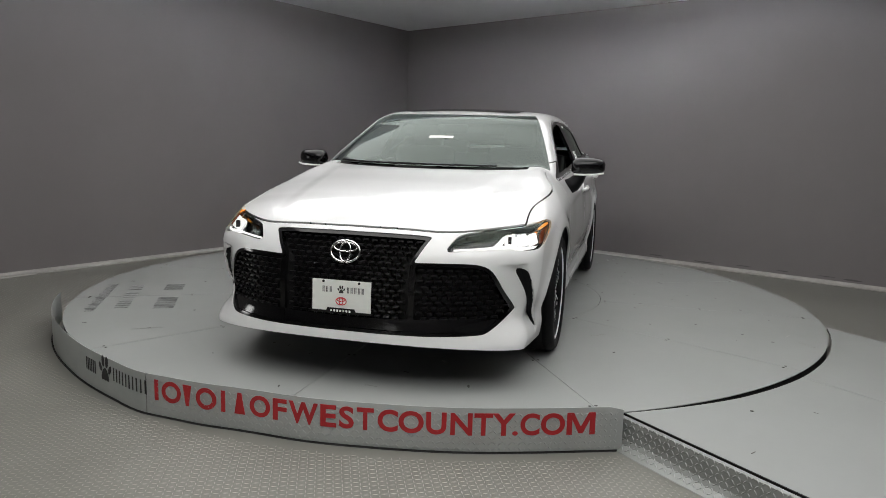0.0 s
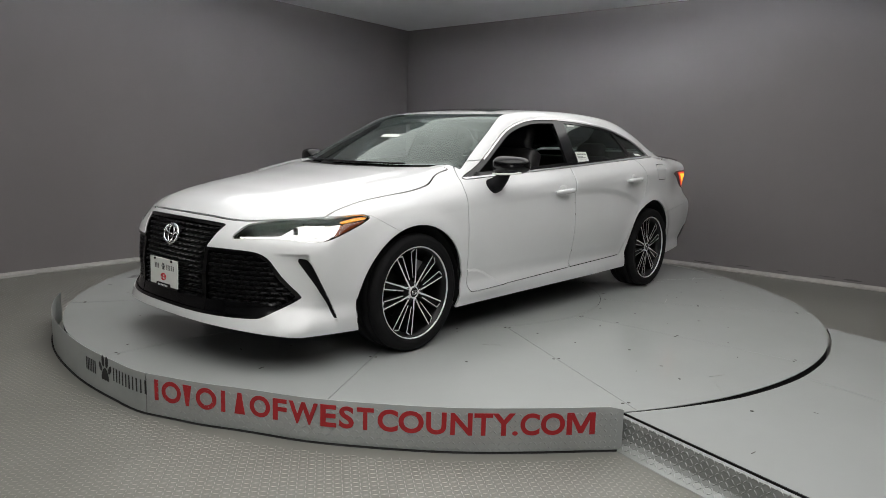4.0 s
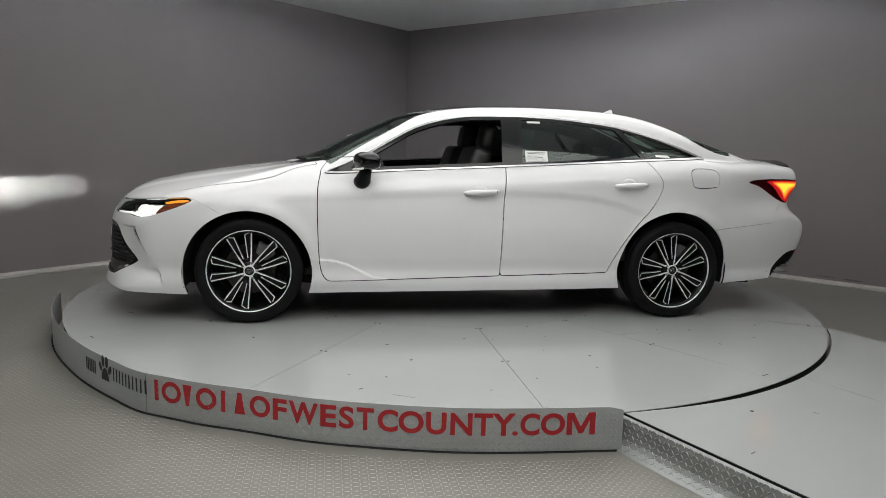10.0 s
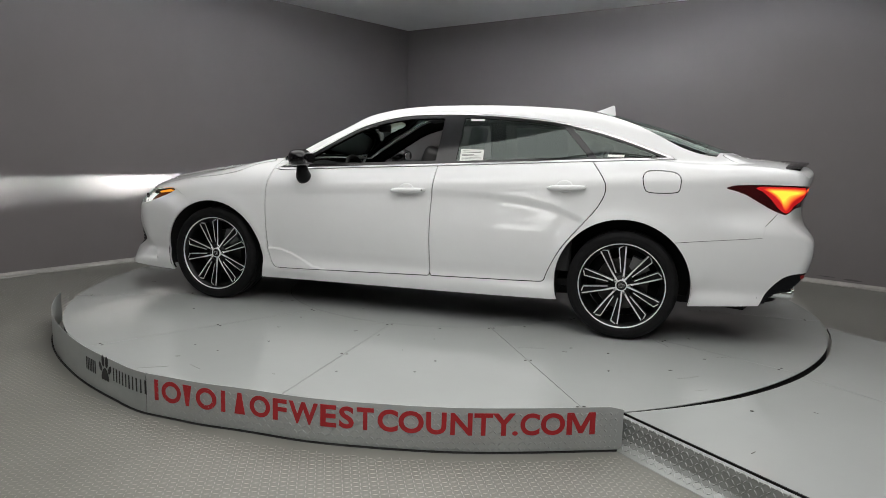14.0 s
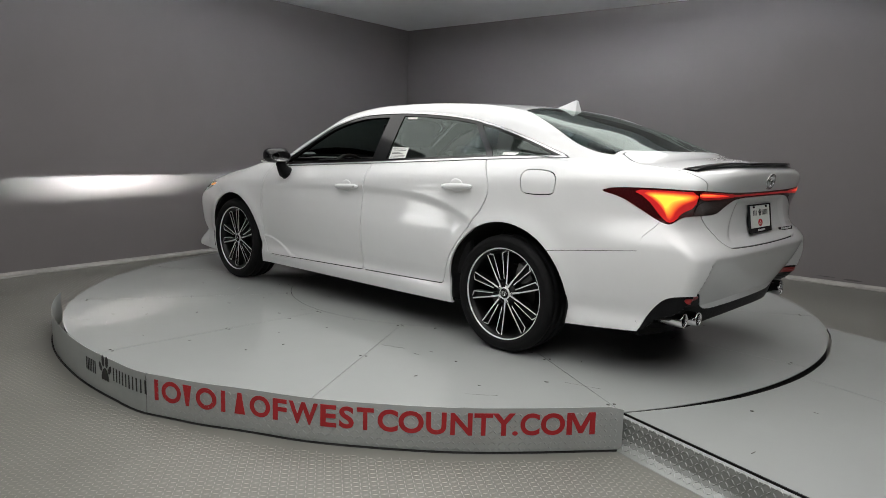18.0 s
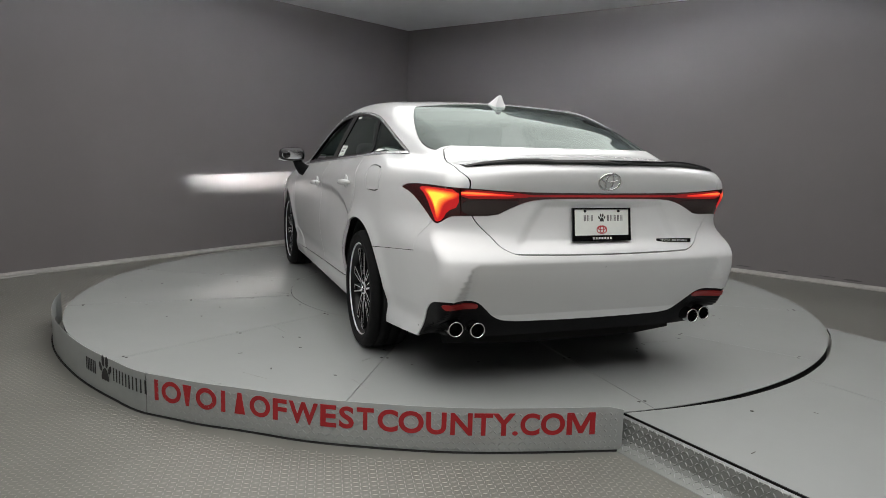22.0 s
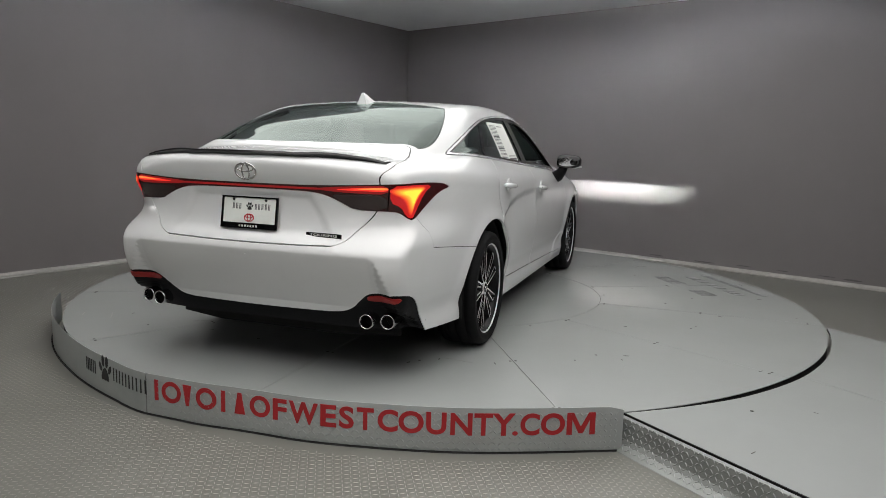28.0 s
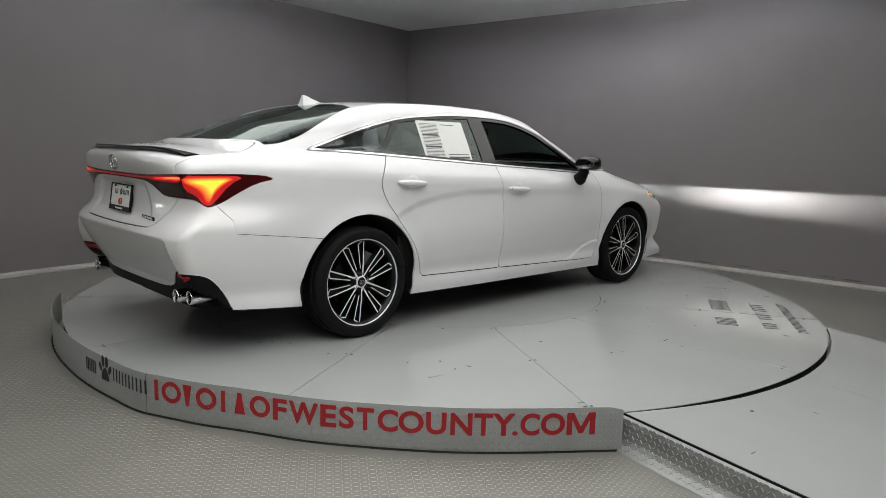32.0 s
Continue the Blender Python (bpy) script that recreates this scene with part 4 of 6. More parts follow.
    skin("side_reflector", turn(moved(cut(src, inside(dark, pp, zz))[0], -0.012)), AMBER_DARK, lamp, "dark amber side reflector", 0.01)

    # tail lamp: the part on the wing, and the part on the trunk lid
    pf = lambda m: (phi(m[0][:, 0], m[0][:, 1]), m[0][:, 2])
    wing, onlid = split(tail, lambda x, y, z: np.minimum(phi(x, y) / DEG - 29.4, 1) * DEG, 0.0015)
    lamp = skin("tail_lamp", turn(wing), RED_LENS, car, "lit red wrap-round tail lamp", 0.03)
    pp, zz = pf(wing)
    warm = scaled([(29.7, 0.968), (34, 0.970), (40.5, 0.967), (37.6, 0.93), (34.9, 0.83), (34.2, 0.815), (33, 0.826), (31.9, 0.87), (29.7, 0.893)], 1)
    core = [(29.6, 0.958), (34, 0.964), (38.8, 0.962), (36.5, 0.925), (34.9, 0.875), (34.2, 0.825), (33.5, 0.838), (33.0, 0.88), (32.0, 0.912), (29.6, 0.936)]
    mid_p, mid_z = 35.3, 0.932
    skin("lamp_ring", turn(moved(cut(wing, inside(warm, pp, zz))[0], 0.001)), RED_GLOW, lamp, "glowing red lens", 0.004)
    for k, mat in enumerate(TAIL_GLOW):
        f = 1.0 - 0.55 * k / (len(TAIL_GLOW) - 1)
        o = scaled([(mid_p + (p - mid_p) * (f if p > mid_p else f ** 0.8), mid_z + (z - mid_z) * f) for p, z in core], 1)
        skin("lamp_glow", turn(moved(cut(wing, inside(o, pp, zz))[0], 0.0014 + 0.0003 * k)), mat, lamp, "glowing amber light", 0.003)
    lid_lamp = skin("lid_lamp", turn(onlid), RED_LENS, car, "red lamp strip across the trunk lid", 0.03)
    pp, zz = pf(onlid)
    warm = scaled([(16, 0.951), (25, 0.966), (29.3, 0.970), (29.3, 0.930), (24, 0.930), (16, 0.938)], 1)
    skin("lamp_ring", turn(moved(cut(onlid, inside(warm, pp, zz))[0], 0.001)), RED_DIM, lid_lamp, "glowing red lens", 0.004)
    hot = scaled([(18, 0.944), (25, 0.958), (29.3, 0.963), (29.3, 0.942), (25, 0.942)], 1)
    skin("lamp_glow", turn(moved(cut(onlid, inside(hot, pp, zz))[0], 0.0015)), EMBER_GLOW, lid_lamp, "bright red light bar", 0.004)
    hot = scaled([(22, 0.949), (26, 0.957), (29.3, 0.960), (29.3, 0.950), (26, 0.949)], 1)
    skin("lamp_glow", turn(moved(cut(onlid, inside(hot, pp, zz))[0], 0.002)), ORANGE_GLOW, lid_lamp, "hot light bar", 0.004)
    smoke = scaled([(17.8, 0.922), (24, 0.924), (29.2, 0.924), (29.2, 0.853), (23, 0.857), (21, 0.882)], 1)
    skin("smoked_lens", turn(moved(cut(onlid, inside(smoke, pp, zz))[0], 0.0015)), SMOKED, lid_lamp, "smoked dark lens", 0.006)
    line = scaled([(-5, 0.939), (17, 0.940), (17, 0.949), (-5, 0.949)], 0)
    skin("light_line", turn(moved(cut(onlid, inside(line, pp, zz))[0], 0.0015)), RED_DIM, lid_lamp, "dim red light line", 0.004)

    skin("side_vent", turn(moved(vent, -0.010)), BLACK_SATIN, car, "black slit vent in the bumper", 0.0)
    pp, zz = pf(valance)
    skin("rear_reflector", turn(moved(cut(valance, inside(REFLECTOR, pp, zz))[0], 0.002)), REFLECTOR_RED, car, "red rear reflector", 0.01)

grille_back = skin("grille", both(moved(grille, -0.040)), DARK_LINER, car, "large black front grille", 0.0)
rim = cut(grille, 0.016 - f_grille(*grille[0].T))[0]
skin("grille_surround", both(moved(rim, -0.004)), BLACK_GLOSS, grille_back, "gloss black grille surround", 0.035)
low_blade = cut(grille, np.minimum(0.345 + 0.02 * np.abs(grille[0][:, 1]) - grille[0][:, 2], f_grille(*grille[0].T) - 0.018))[0]
skin("lower_blade", both(moved(low_blade, -0.014)), BLACK_GLOSS, grille_back, "gloss black lower blade", 0.02)
fin = cut(grille, np.minimum(np.minimum(0.345 - np.abs(grille[0][:, 1]), np.abs(grille[0][:, 1]) - 0.318), 0.615 - grille[0][:, 2]))[0]
for _, turn in sides:
    skin("grille_divider", turn(moved(fin, -0.012)), BLACK_GLOSS, grille_back, "", 0.02)


# ---- the car: wheels ----
def bar_between(p, q, w, h0, h1):
    """A straight rib from p to q in the wheel's plane (x, z), w wide, between two depths."""
    p, q = np.array(p, float), np.array(q, float)
    d = (q - p) / np.linalg.norm(q - p)
    n = np.array([-d[1], d[0]]) * w / 2
    o = [p - n, q - n, q + n, p + n]
    V = [(c[0], h0, c[1]) for c in o] + [(c[0], h1, c[1]) for c in o]
    return V, [(0, 1, 2, 3), (7, 6, 5, 4), (0, 4, 5, 1), (1, 5, 6, 2), (2, 6, 7, 3), (3, 7, 4, 0)]


RIM_BLACK = material("gloss_black_rim_paint", (0.004, 0.004, 0.0045), 0.34, specular_ior_level=0.3)
CALIPER = material("cast_caliper", (0.16, 0.16, 0.16), 0.5, 0.6, noise_scale=30, noise_amount=0.2)


RIM_GROW = 1.055


def build_wheel():
    """A wheel about the origin, its face to +y."""
    wheel = new("wheel")
    wheel.parent = car
    prof = [(0.258, -0.104), (0.268, -0.114), (0.290, -0.121), (0.312, -0.118), (0.326, -0.106), (0.3325, -0.09), (0.3345, -0.068), (0.328, -0.066), (0.328, -0.058), (0.335, -0.056),
            (0.3355, -0.006), (0.328, -0.004), (0.328, 0.004), (0.3355, 0.006), (0.335, 0.056), (0.328, 0.058), (0.328, 0.066), (0.3345, 0.068), (0.3325, 0.09), (0.326, 0.106), (0.312, 0.118),
            (0.300, 0.1205), (0.297, 0.119), (0.290, 0.121), (0.272, 0.1175), (0.270, 0.1155), (0.267, 0.113), (0.2605, 0.106)]
    V, F = lathe(prof, 96)
    sheet("tyre", V, F, RUBBER, wheel, "black low-profile tyre", smooth=True)
    V, F = lathe([(0.214, -0.10), (0.232, -0.105), (0.246, -0.108), (0.246, 0.104), (0.2385, 0.100), (0.226, 0.070), (0.214, 0.02), (0.214, -0.10)], 80)
    V = V * np.array([RIM_GROW, 1, RIM_GROW])
    sheet("rim", V, F, RIM_BLACK, wheel, "gloss black rim barrel", smooth=True)
    V, F = lathe([(0.2420, 0.099), (0.2425, 0.1045), (0.2450, 0.1088), (0.2490, 0.1085), (0.2505, 0.104), (0.247, 0.100), (0.2420, 0.099)], 96)
    V = V * np.array([RIM_GROW, 1, RIM_GROW])
    sheet("rim_lip", V, F, MACHINED, wheel, "machined bright rim lip", smooth=True)
    for k in range(10):
        mid, s = radians(21 + 36 * k), (-1 if k % 2 else 1)

        def at(r, off):
            a = mid + s * (off / r - radians(4) * r / 0.24)
            return (r * math.cos(a), r * math.sin(a))
        # two bright ribs run side by side from the hub; a slanted tip joins the shorter one to the one that reaches the lip
        ribs = [(at(0.034, 0.007), at(0.100, 0.0105), 0.0100), (at(0.098, 0.0105), at(0.242, 0.019), 0.0074), (at(0.078, -0.009), at(0.218, -0.022), 0.0056), (at(0.217, -0.0232), at(0.2405, 0.018), 0.0060)]
        body_o = [at(0.045, 0.010), at(0.150, 0.0165), at(0.242, 0.023), at(0.242, 0.016), at(0.220, -0.026), at(0.120, -0.015), at(0.045, -0.009)]
        pieces = [prism(body_o, 0.035, 0.066, "y")]
        n_body = len(pieces[0][1])
        for p, q, w in ribs:
            pieces.append(bar_between(p, q, w, 0.060, 0.0845))
        V, F = weld(*pieces)
        which = [0] * n_body + [1] * (len(F) - n_body)
        bm = bmesh.new()
        vs = [bm.verts.new(v) for v in V]
        for f in F:
            bm.faces.new([vs[i] for i in f])
        bmesh.ops.recalc_face_normals(bm, faces=bm.faces)
        for f, w in zip(bm.faces, which):
            f.material_index = 1 if w and f.normal.y > 0.9 else 0
        bmesh.ops.scale(bm, vec=(RIM_GROW, 1, RIM_GROW), verts=bm.verts)
        ob = part("spoke", bm, RIM_BLACK, wheel, "black spoke with machined bright edges")
        ob.data.materials.append(MACHINED)
    V, F = lathe([(0.0, 0.082), (0.03, 0.082), (0.052, 0.076), (0.066, 0.066), (0.070, 0.03), (0.0, 0.03)], 40)
    sheet("hub", V, F, RIM_BLACK, wheel, "", smooth=True)
    V, F = lathe([(0.029, 0.080), (0.029, 0.0895), (0.034, 0.0895), (0.036, 0.086), (0.036, 0.080)], 40)
    sheet("hub_ring", V, F, MACHINED, wheel, "machined bright ring", smooth=True)
    V, F = lathe([(0.0, 0.094), (0.018, 0.0935), (0.026, 0.091), (0.029, 0.086), (0.029, 0.075), (0.0, 0.075)], 32)
    cap = sheet("centre_cap", V, F, BLACK_GLOSS, wheel, "black centre cap with a bright oval mark", smooth=True)
    V, F = tube([(0.019 * math.cos(w), 0.0935, 0.013 * math.sin(w)) for w in np.linspace(0, 2 * np.pi, 24, endpoint=False)], 0.0018, 6, True)
    W2 = tube([(0.008 * math.cos(w), 0.0940, 0.012 * math.sin(w)) for w in np.linspace(0, 2 * np.pi, 20, endpoint=False)], 0.0015, 6, True)
    W3 = tube([(0.018 * math.cos(w), 0.0940, 0.004 + 0.0055 * math.sin(w)) for w in np.linspace(0, 2 * np.pi, 20, endpoint=False)], 0.0015, 6, True)
    V, F = weld((V, F), W2, W3)
    sheet("cap_mark", V, F, CHROME, wheel, "bright oval mark")
    for k in range(5):
        a = radians(32 + 72 * k)
        V, F = lathe([(0.0, 0.086), (0.007, 0.086), (0.010, 0.083), (0.010, 0.06), (0.0, 0.06)], 8)
        V = V + np.array([0.051 * math.cos(a), 0, 0.051 * math.sin(a)])
        sheet("lug_nut", V, F, CHROME, wheel)
    V, F = lathe([(0.06, 0.010), (0.158, 0.010), (0.160, 0.004), (0.160, -0.018), (0.06, -0.018), (0.06, 0.010)], 64)
    sheet("brake_disc", V, F, STEEL, wheel, "grey steel brake disc", smooth=False)
    o = [(r * math.cos(a), r * math.sin(a)) for r, a in [(0.105, 0.62), (0.105, 0.95), (0.12, 1.25), (0.188, 1.25), (0.196, 0.9), (0.188, 0.55), (0.12, 0.55)]]
    o = [(-x, z) for x, z in o][::-1]
    V, F = prism(o, -0.03, 0.040, "y")
    sheet("brake_caliper", V, F, CALIPER, wheel, "grey cast brake caliper")
    V, F = lathe([(0.0, -0.06), (0.213, -0.06), (0.213, -0.05), (0.0, -0.05)], 48)
    sheet("backing_plate", V, F, DARK_LINER, wheel)
    return wheel


first = build_wheel()
first.matrix_basis = pose(FRONT_AXLE, 0.797, HUB)
for x, s in ((REAR_AXLE, 1), (FRONT_AXLE, -1), (REAR_AXLE, -1)):
    copy_thing(first, pose(x, s * 0.797, HUB, 0, 0, 0 if s > 0 else 180))
for x, zc, r in ((1.444, 0.320, 0.404), (-1.430, 0.336, 0.412)):
    for s in (1, -1):
        # wheel well: a dark half drum, closed inside
        V, F = [], []
        ang = np.linspace(radians(-14), radians(194), 36)
        for a in ang:
            for y in (0.872, 0.70, 0.58, 0.56):
                V.append((x + r * math.cos(a), s * y, zc + r * math.sin(a)))
        n = 4
        for i in range(len(ang) - 1):
            for j in range(n - 1):
                F.append((i * n + j, i * n + j + 1, (i + 1) * n + j + 1, (i + 1) * n + j))
        V.append((x, s * 0.56, zc))
        F += [((i + 1) * n - 1, len(V) - 1, (i + 2) * n - 1) for i in range(len(ang) - 1)]
        sheet("wheel_well", np.array(V), F, DARK_LINER, car, "dark wheel-well liner")

# under-body and sills
V, F = prism(chaikin([(2.25, -0.62), (2.25, 0.62), (1.9, 0.55), (1.0, 0.55), (0.95, 0.80), (-0.95, 0.80), (-1.0, 0.55), (-1.9, 0.55), (-2.25, 0.7), (-2.25, -0.7), (-1.9, -0.55), (-1.0, -0.55), (-0.95, -0.80), (0.95, -0.80), (1.0, -0.55), (1.9, -0.55)], 1), 0.20, 0.24)
sheet("underbody", V, F, DARK_LINER, car, "dark under-body tray")
part("rear_axle_beam", box(0.10, 1.3, 0.08, 0.02, (-1.435, 0, 0.25)), DARK_LINER, car)
V, F = tube([(-0.9, 0.25, 0.20), (-1.7, 0.3, 0.22), (-2.15, 0.45, 0.30)], 0.035, 10)
sheet("exhaust_pipe", V, F, STEEL, car, "dull steel exhaust pipe")

# ---- the car: fittings ----
for s in (1, -1):
    # mirror: a curved foot on the door, a shell, and a silvered glass at its back
    mirror = new("door_mirror")
    mirror.parent = car
    tagged(mirror, "gloss black door mirror")
    bm = bmesh.new()
    bmesh.ops.create_uvsphere(bm, u_segments=28, v_segments=16, radius=1)
    for v in bm.verts:
        x, y, z = v.co
        sq = lambda t, e: math.copysign(abs(t) ** e, t)
        x, y, z = sq(x, 0.75), sq(y, 0.55), sq(z, 0.7)
        X = 0.068 * x if x < 0 else 0.085 * x * (1 - 0.25 * abs(y) * (1 if y * s > 0 else 0.2))
        zz = 0.062 * z * (1 - 0.12 * y * s) + 0.004 * y * s
        if z < 0:
            zz *= 0.85
        v.co = (0.700 + X - 0.02 * y * s, s * (0.985 + 0.108 * y * s), 1.040 + zz)
    part("mirror_shell", bm, BLACK_GLOSS, mirror, smooth=True)
    V, F = tube([(0.735, s * 0.855, 0.905), (0.725, s * 0.895, 0.925), (0.715, s * 0.925, 0.962), (0.705, s * 0.95, 1.01)], [0.052, 0.050, 0.040, 0.034], 14)
    V = np.array(V)
    sheet("mirror_foot", V, F, BLACK_SATIN, mirror, smooth=True)
    V, F = prism(chaikin([(s * 0.905, 1.005), (s * 0.905, 1.080), (s * 1.075, 1.075), (s * 1.075, 1.010)], 2), 0.6335, 0.629, "x")
    sheet("mirror_glass", V, F, CHROME, mirror, "silvered mirror glass")
    V, F = tube([(0.778, s * 0.90, 0.992), (0.790, s * 0.97, 0.992), (0.775, s * 1.04, 0.995), (0.735, s * 1.085, 1.003)], 0.006, 8)
    sheet("mirror_signal", V, F, LABEL_PAPER, mirror, "clear repeater strip")

    # door handles: a recessed cup and a painted grip; the front one with a key button
    for hx, hz, who in ((-0.045, 0.862, "front"), (-1.075, 0.924, "rear")):
        door = doors["left" if s > 0 else "right", who]
        y0 = float(body_hit(np.array([[hx, 0.0, hz]]), np.array([[0, 1.0, 0]]))[0, 1])
        pts = []
        for k in range(15):
            t = -1 + 2 * k / 14
            pts.append((hx + 0.116 * t, s * (y0 + 0.010 + 0.020 * (1 - t ** 4)), hz + 0.006 * (-t) - 0.003))
        V, F = tube(pts, [0.008 + 0.0095 * (1 - abs(-1 + 2 * k / 14) ** 5) for k in range(15)], 12)
        handle = sheet("door_handle", V, F, PAINT, door, "white painted pull handle", smooth=True)
        bm = bmesh.new()
        bmesh.ops.create_uvsphere(bm, u_segments=20, v_segments=10, radius=1)
        bmesh.ops.scale(bm, vec=(0.052, 0.010, 0.040), verts=bm.verts)
        bmesh.ops.translate(bm, vec=(hx + 0.012, s * (y0 + 0.0005), hz + 0.002), verts=bm.verts)
        part("handle_cup", bm, PAINT, door, smooth=True)
        if who == "front":
            V, F = lathe([(0.0, 0.004), (0.005, 0.003), (0.006, 0.0), (0.0, 0.0)], 12)
            V = V * np.array([1, s, 1]) + np.array([hx - 0.098, s * (y0 + 0.031), hz + 0.002])
            sheet("lock_button", V, F, BLACK_SATIN, door)

    # twin tail pipes
    for y, z in ((0.690, 0.332), (0.595, 0.330)):
        V, F = lathe([(0.036, 0.0), (0.0355, 0.005), (0.0325, 0.006), (0.0305, 0.0), (0.029, -0.16), (0.036, -0.16), (0.036, 0.0)], 28)
        V = np.stack([-(V[:, 1]) - 2.440 + (0.03 if y > 0.6 else 0), V[:, 0] + s * y, V[:, 2] + z], 1)
        pipe = sheet("tail_pipe", V, F, CHROME, car, "polished round tail pipe", smooth=True)
        V, F = lathe([(0.0, -0.06), (0.0295, -0.06), (0.0295, -0.07), (0.0, -0.07)], 20)
        V = np.stack([-(V[:, 1]) - 2.440 + (0.03 if y > 0.6 else 0), V[:, 0] + s * y, V[:, 2] + z], 1)
        sheet("pipe_bore", V, F, DARK_LINER, pipe)


def ground_on(x, y, far=2.0):
    """The skin's height over (x, y)."""
    return float(body_hit(np.array([[x, y, 0.7]]), np.array([[0, 0, 1.0]]))[0, 2])


def face_on(y, z, way):
    """The skin's x in front (way 1) or behind (way -1) at (y, z)."""
    return float(body_hit(np.array([[way * 1.5, y, z]]), np.array([[way * 1.0, 0, 0]]))[0, 0])


# spoiler along the lid's edge: thin in the middle, thick towards its ends
edge_y = np.linspace(0, 0.64, 12)
edge_x = np.interp(edge_y, [0, 0.30, 0.665], [-2.492, -2.478, -2.370])
root_fit = np.polyfit(edge_y ** 2, [ground_on(x + 0.085, y) for x, y in zip(edge_x, edge_y)], 2)
edge_fit = root_fit - np.array([0.0, 0.0, 0.012])
rows = []
for k in range(49):
    y = -0.665 + 1.33 * k / 48
    a = abs(y)
    h = np.interp(a, [0, 0.28, 0.36, 0.45, 0.60, 0.665], [0.012, 0.012, 0.018, 0.019, 0.012, 0.004])
    xs = np.interp(a, [0, 0.30, 0.665], [-2.492, -2.478, -2.370])
    deep = np.interp(a, [0, 0.28, 0.36, 0.665], [0.028, 0.03, 0.055, 0.045])
    zb, zr = float(np.polyval(root_fit, y * y)), float(np.polyval(edge_fit, y * y))
    rows.append([(xs + deep + 0.02, y, zb - 0.006), (xs + deep * 0.5, y, (zb + zr) / 2 + h * 0.7), (xs - 0.034, y, zr + h + 0.004), (xs - 0.038, y, zr + h - 0.004), (xs - 0.005, y, zr - 0.012)])
V = np.array(rows).reshape(-1, 3)
F = [(i * 5 + j, i * 5 + (j + 1) % 5, (i + 1) * 5 + (j + 1) % 5, (i + 1) * 5 + j) for i in range(48) for j in range(5)] + [(0, 1, 2, 3, 4), tuple(48 * 5 + j for j in (4, 3, 2, 1, 0))]
bm = bmesh.new()
vs = [bm.verts.new(v) for v in V]
for f in F:
    bm.faces.new([vs[i] for i in f])
bmesh.ops.recalc_face_normals(bm, faces=bm.faces)
part("spoiler", bm, BLACK_GLOSS, car, "gloss black lip spoiler on the trunk lid", True)

# shark-fin aerial
zf = ground_on(-1.21, 0.0)
o = [(-1.10, zf - 0.004), (-1.15, zf + 0.012), (-1.20, zf + 0.028), (-1.25, zf + 0.050), (-1.268, zf + 0.056), (-1.278, zf + 0.052), (-1.285, zf + 0.01), (-1.29, zf - 0.022)]
bm = bmesh.new()
ring_v = []
for x, z in o:
    t = (z - (zf - 0.02)) / 0.08
    w = 0.030 * (1 - t) ** 0.8 * min(1.0, (-1.10 - x) / 0.03 + 0.25) + 0.003
    ring_v.append([bm.verts.new((x, -w, z)), bm.verts.new((x, w, z))])
base = [[bm.verts.new((x, -0.034 * min(1, (-1.085 - x) / 0.05), ground_on(x, 0.0) - 0.006)), bm.verts.new((x, 0.034 * min(1, (-1.085 - x) / 0.05), ground_on(x, 0.0) - 0.006))] for x, z in o]
for i in range(len(o) - 1):
    bm.faces.new((ring_v[i][0], ring_v[i + 1][0], ring_v[i + 1][1], ring_v[i][1]))
    bm.faces.new((base[i][0], base[i + 1][0], ring_v[i + 1][0], ring_v[i][0]))
    bm.faces.new((base[i][1], ring_v[i][1], ring_v[i + 1][1], base[i + 1][1]))
bm.faces.new((base[-1][0], base[-1][1], ring_v[-1][1], ring_v[-1][0]))
bm.faces.new((base[0][1], base[0][0], ring_v[0][0], ring_v[0][1]))
bmesh.ops.recalc_face_normals(bm, faces=bm.faces)
part("roof_aerial", bm, PAINT, car, "white shark-fin aerial", True)

# sunroof: a dark glass panel let into the roof
V, F, n = [], [], 14
for i in range(n + 1):
    for j in range(n + 1):
        x, y = 0.20 - 0.62 * i / n, -0.42 + 0.84 * j / n
        V.append((x, y, ground_on(x, y) + 0.004))
F = [(i * (n + 1) + j, i * (n + 1) + j + 1, (i + 1) * (n + 1) + j + 1, (i + 1) * (n + 1) + j) for i in range(n) for j in range(n)]
sheet("sunroof", V, F, BLACK_GLOSS, car, "dark glass sunroof", smooth=True)

# wipers
for y0, y1 in ((0.45, -0.25), (-0.05, -0.62)):
    pts = []
    for k in range(9):
        y = y0 + (y1 - y0) * k / 8
        x = 1.175 - 0.24 * (abs(y) / 0.774) ** 2 - 0.012 * k / 8
        pts.append((x, y, ground_on(x, y) + 0.010))
    V, F = tube(pts, 0.006, 6)
    wiper = sheet("wiper", V, F, BLACK_SATIN, car, "black windscreen wiper")


def oval_mark(at, w, h, r, parent, face, name="emblem"):
    """A bright oval ring with two smaller ovals in it; face: +1 looks forward, -1 back."""
    t = np.linspace(0, 2 * np.pi, 40, endpoint=False)
    x0, y0, z0 = at
    lean = -0.25 if face > 0 else -0.22
    put = lambda a, b: (x0 + lean * b, y0 + a, z0 + b)
    pieces = [tube([put(w * math.cos(k), h * math.sin(k)) for k in t], r, 8, True),
              tube([put(0.36 * w * math.cos(k), -0.04 * h + 0.90 * h * math.sin(k)) for k in t], r * 0.8, 8, True),
              tube([put(0.80 * w * math.cos(k), 0.40 * h + 0.42 * h * math.sin(k)) for k in t], r * 0.8, 8, True)]
    V, F = weld(*pieces)
    return sheet(name, V, F, CHROME, parent, "bright oval emblem", smooth=True)


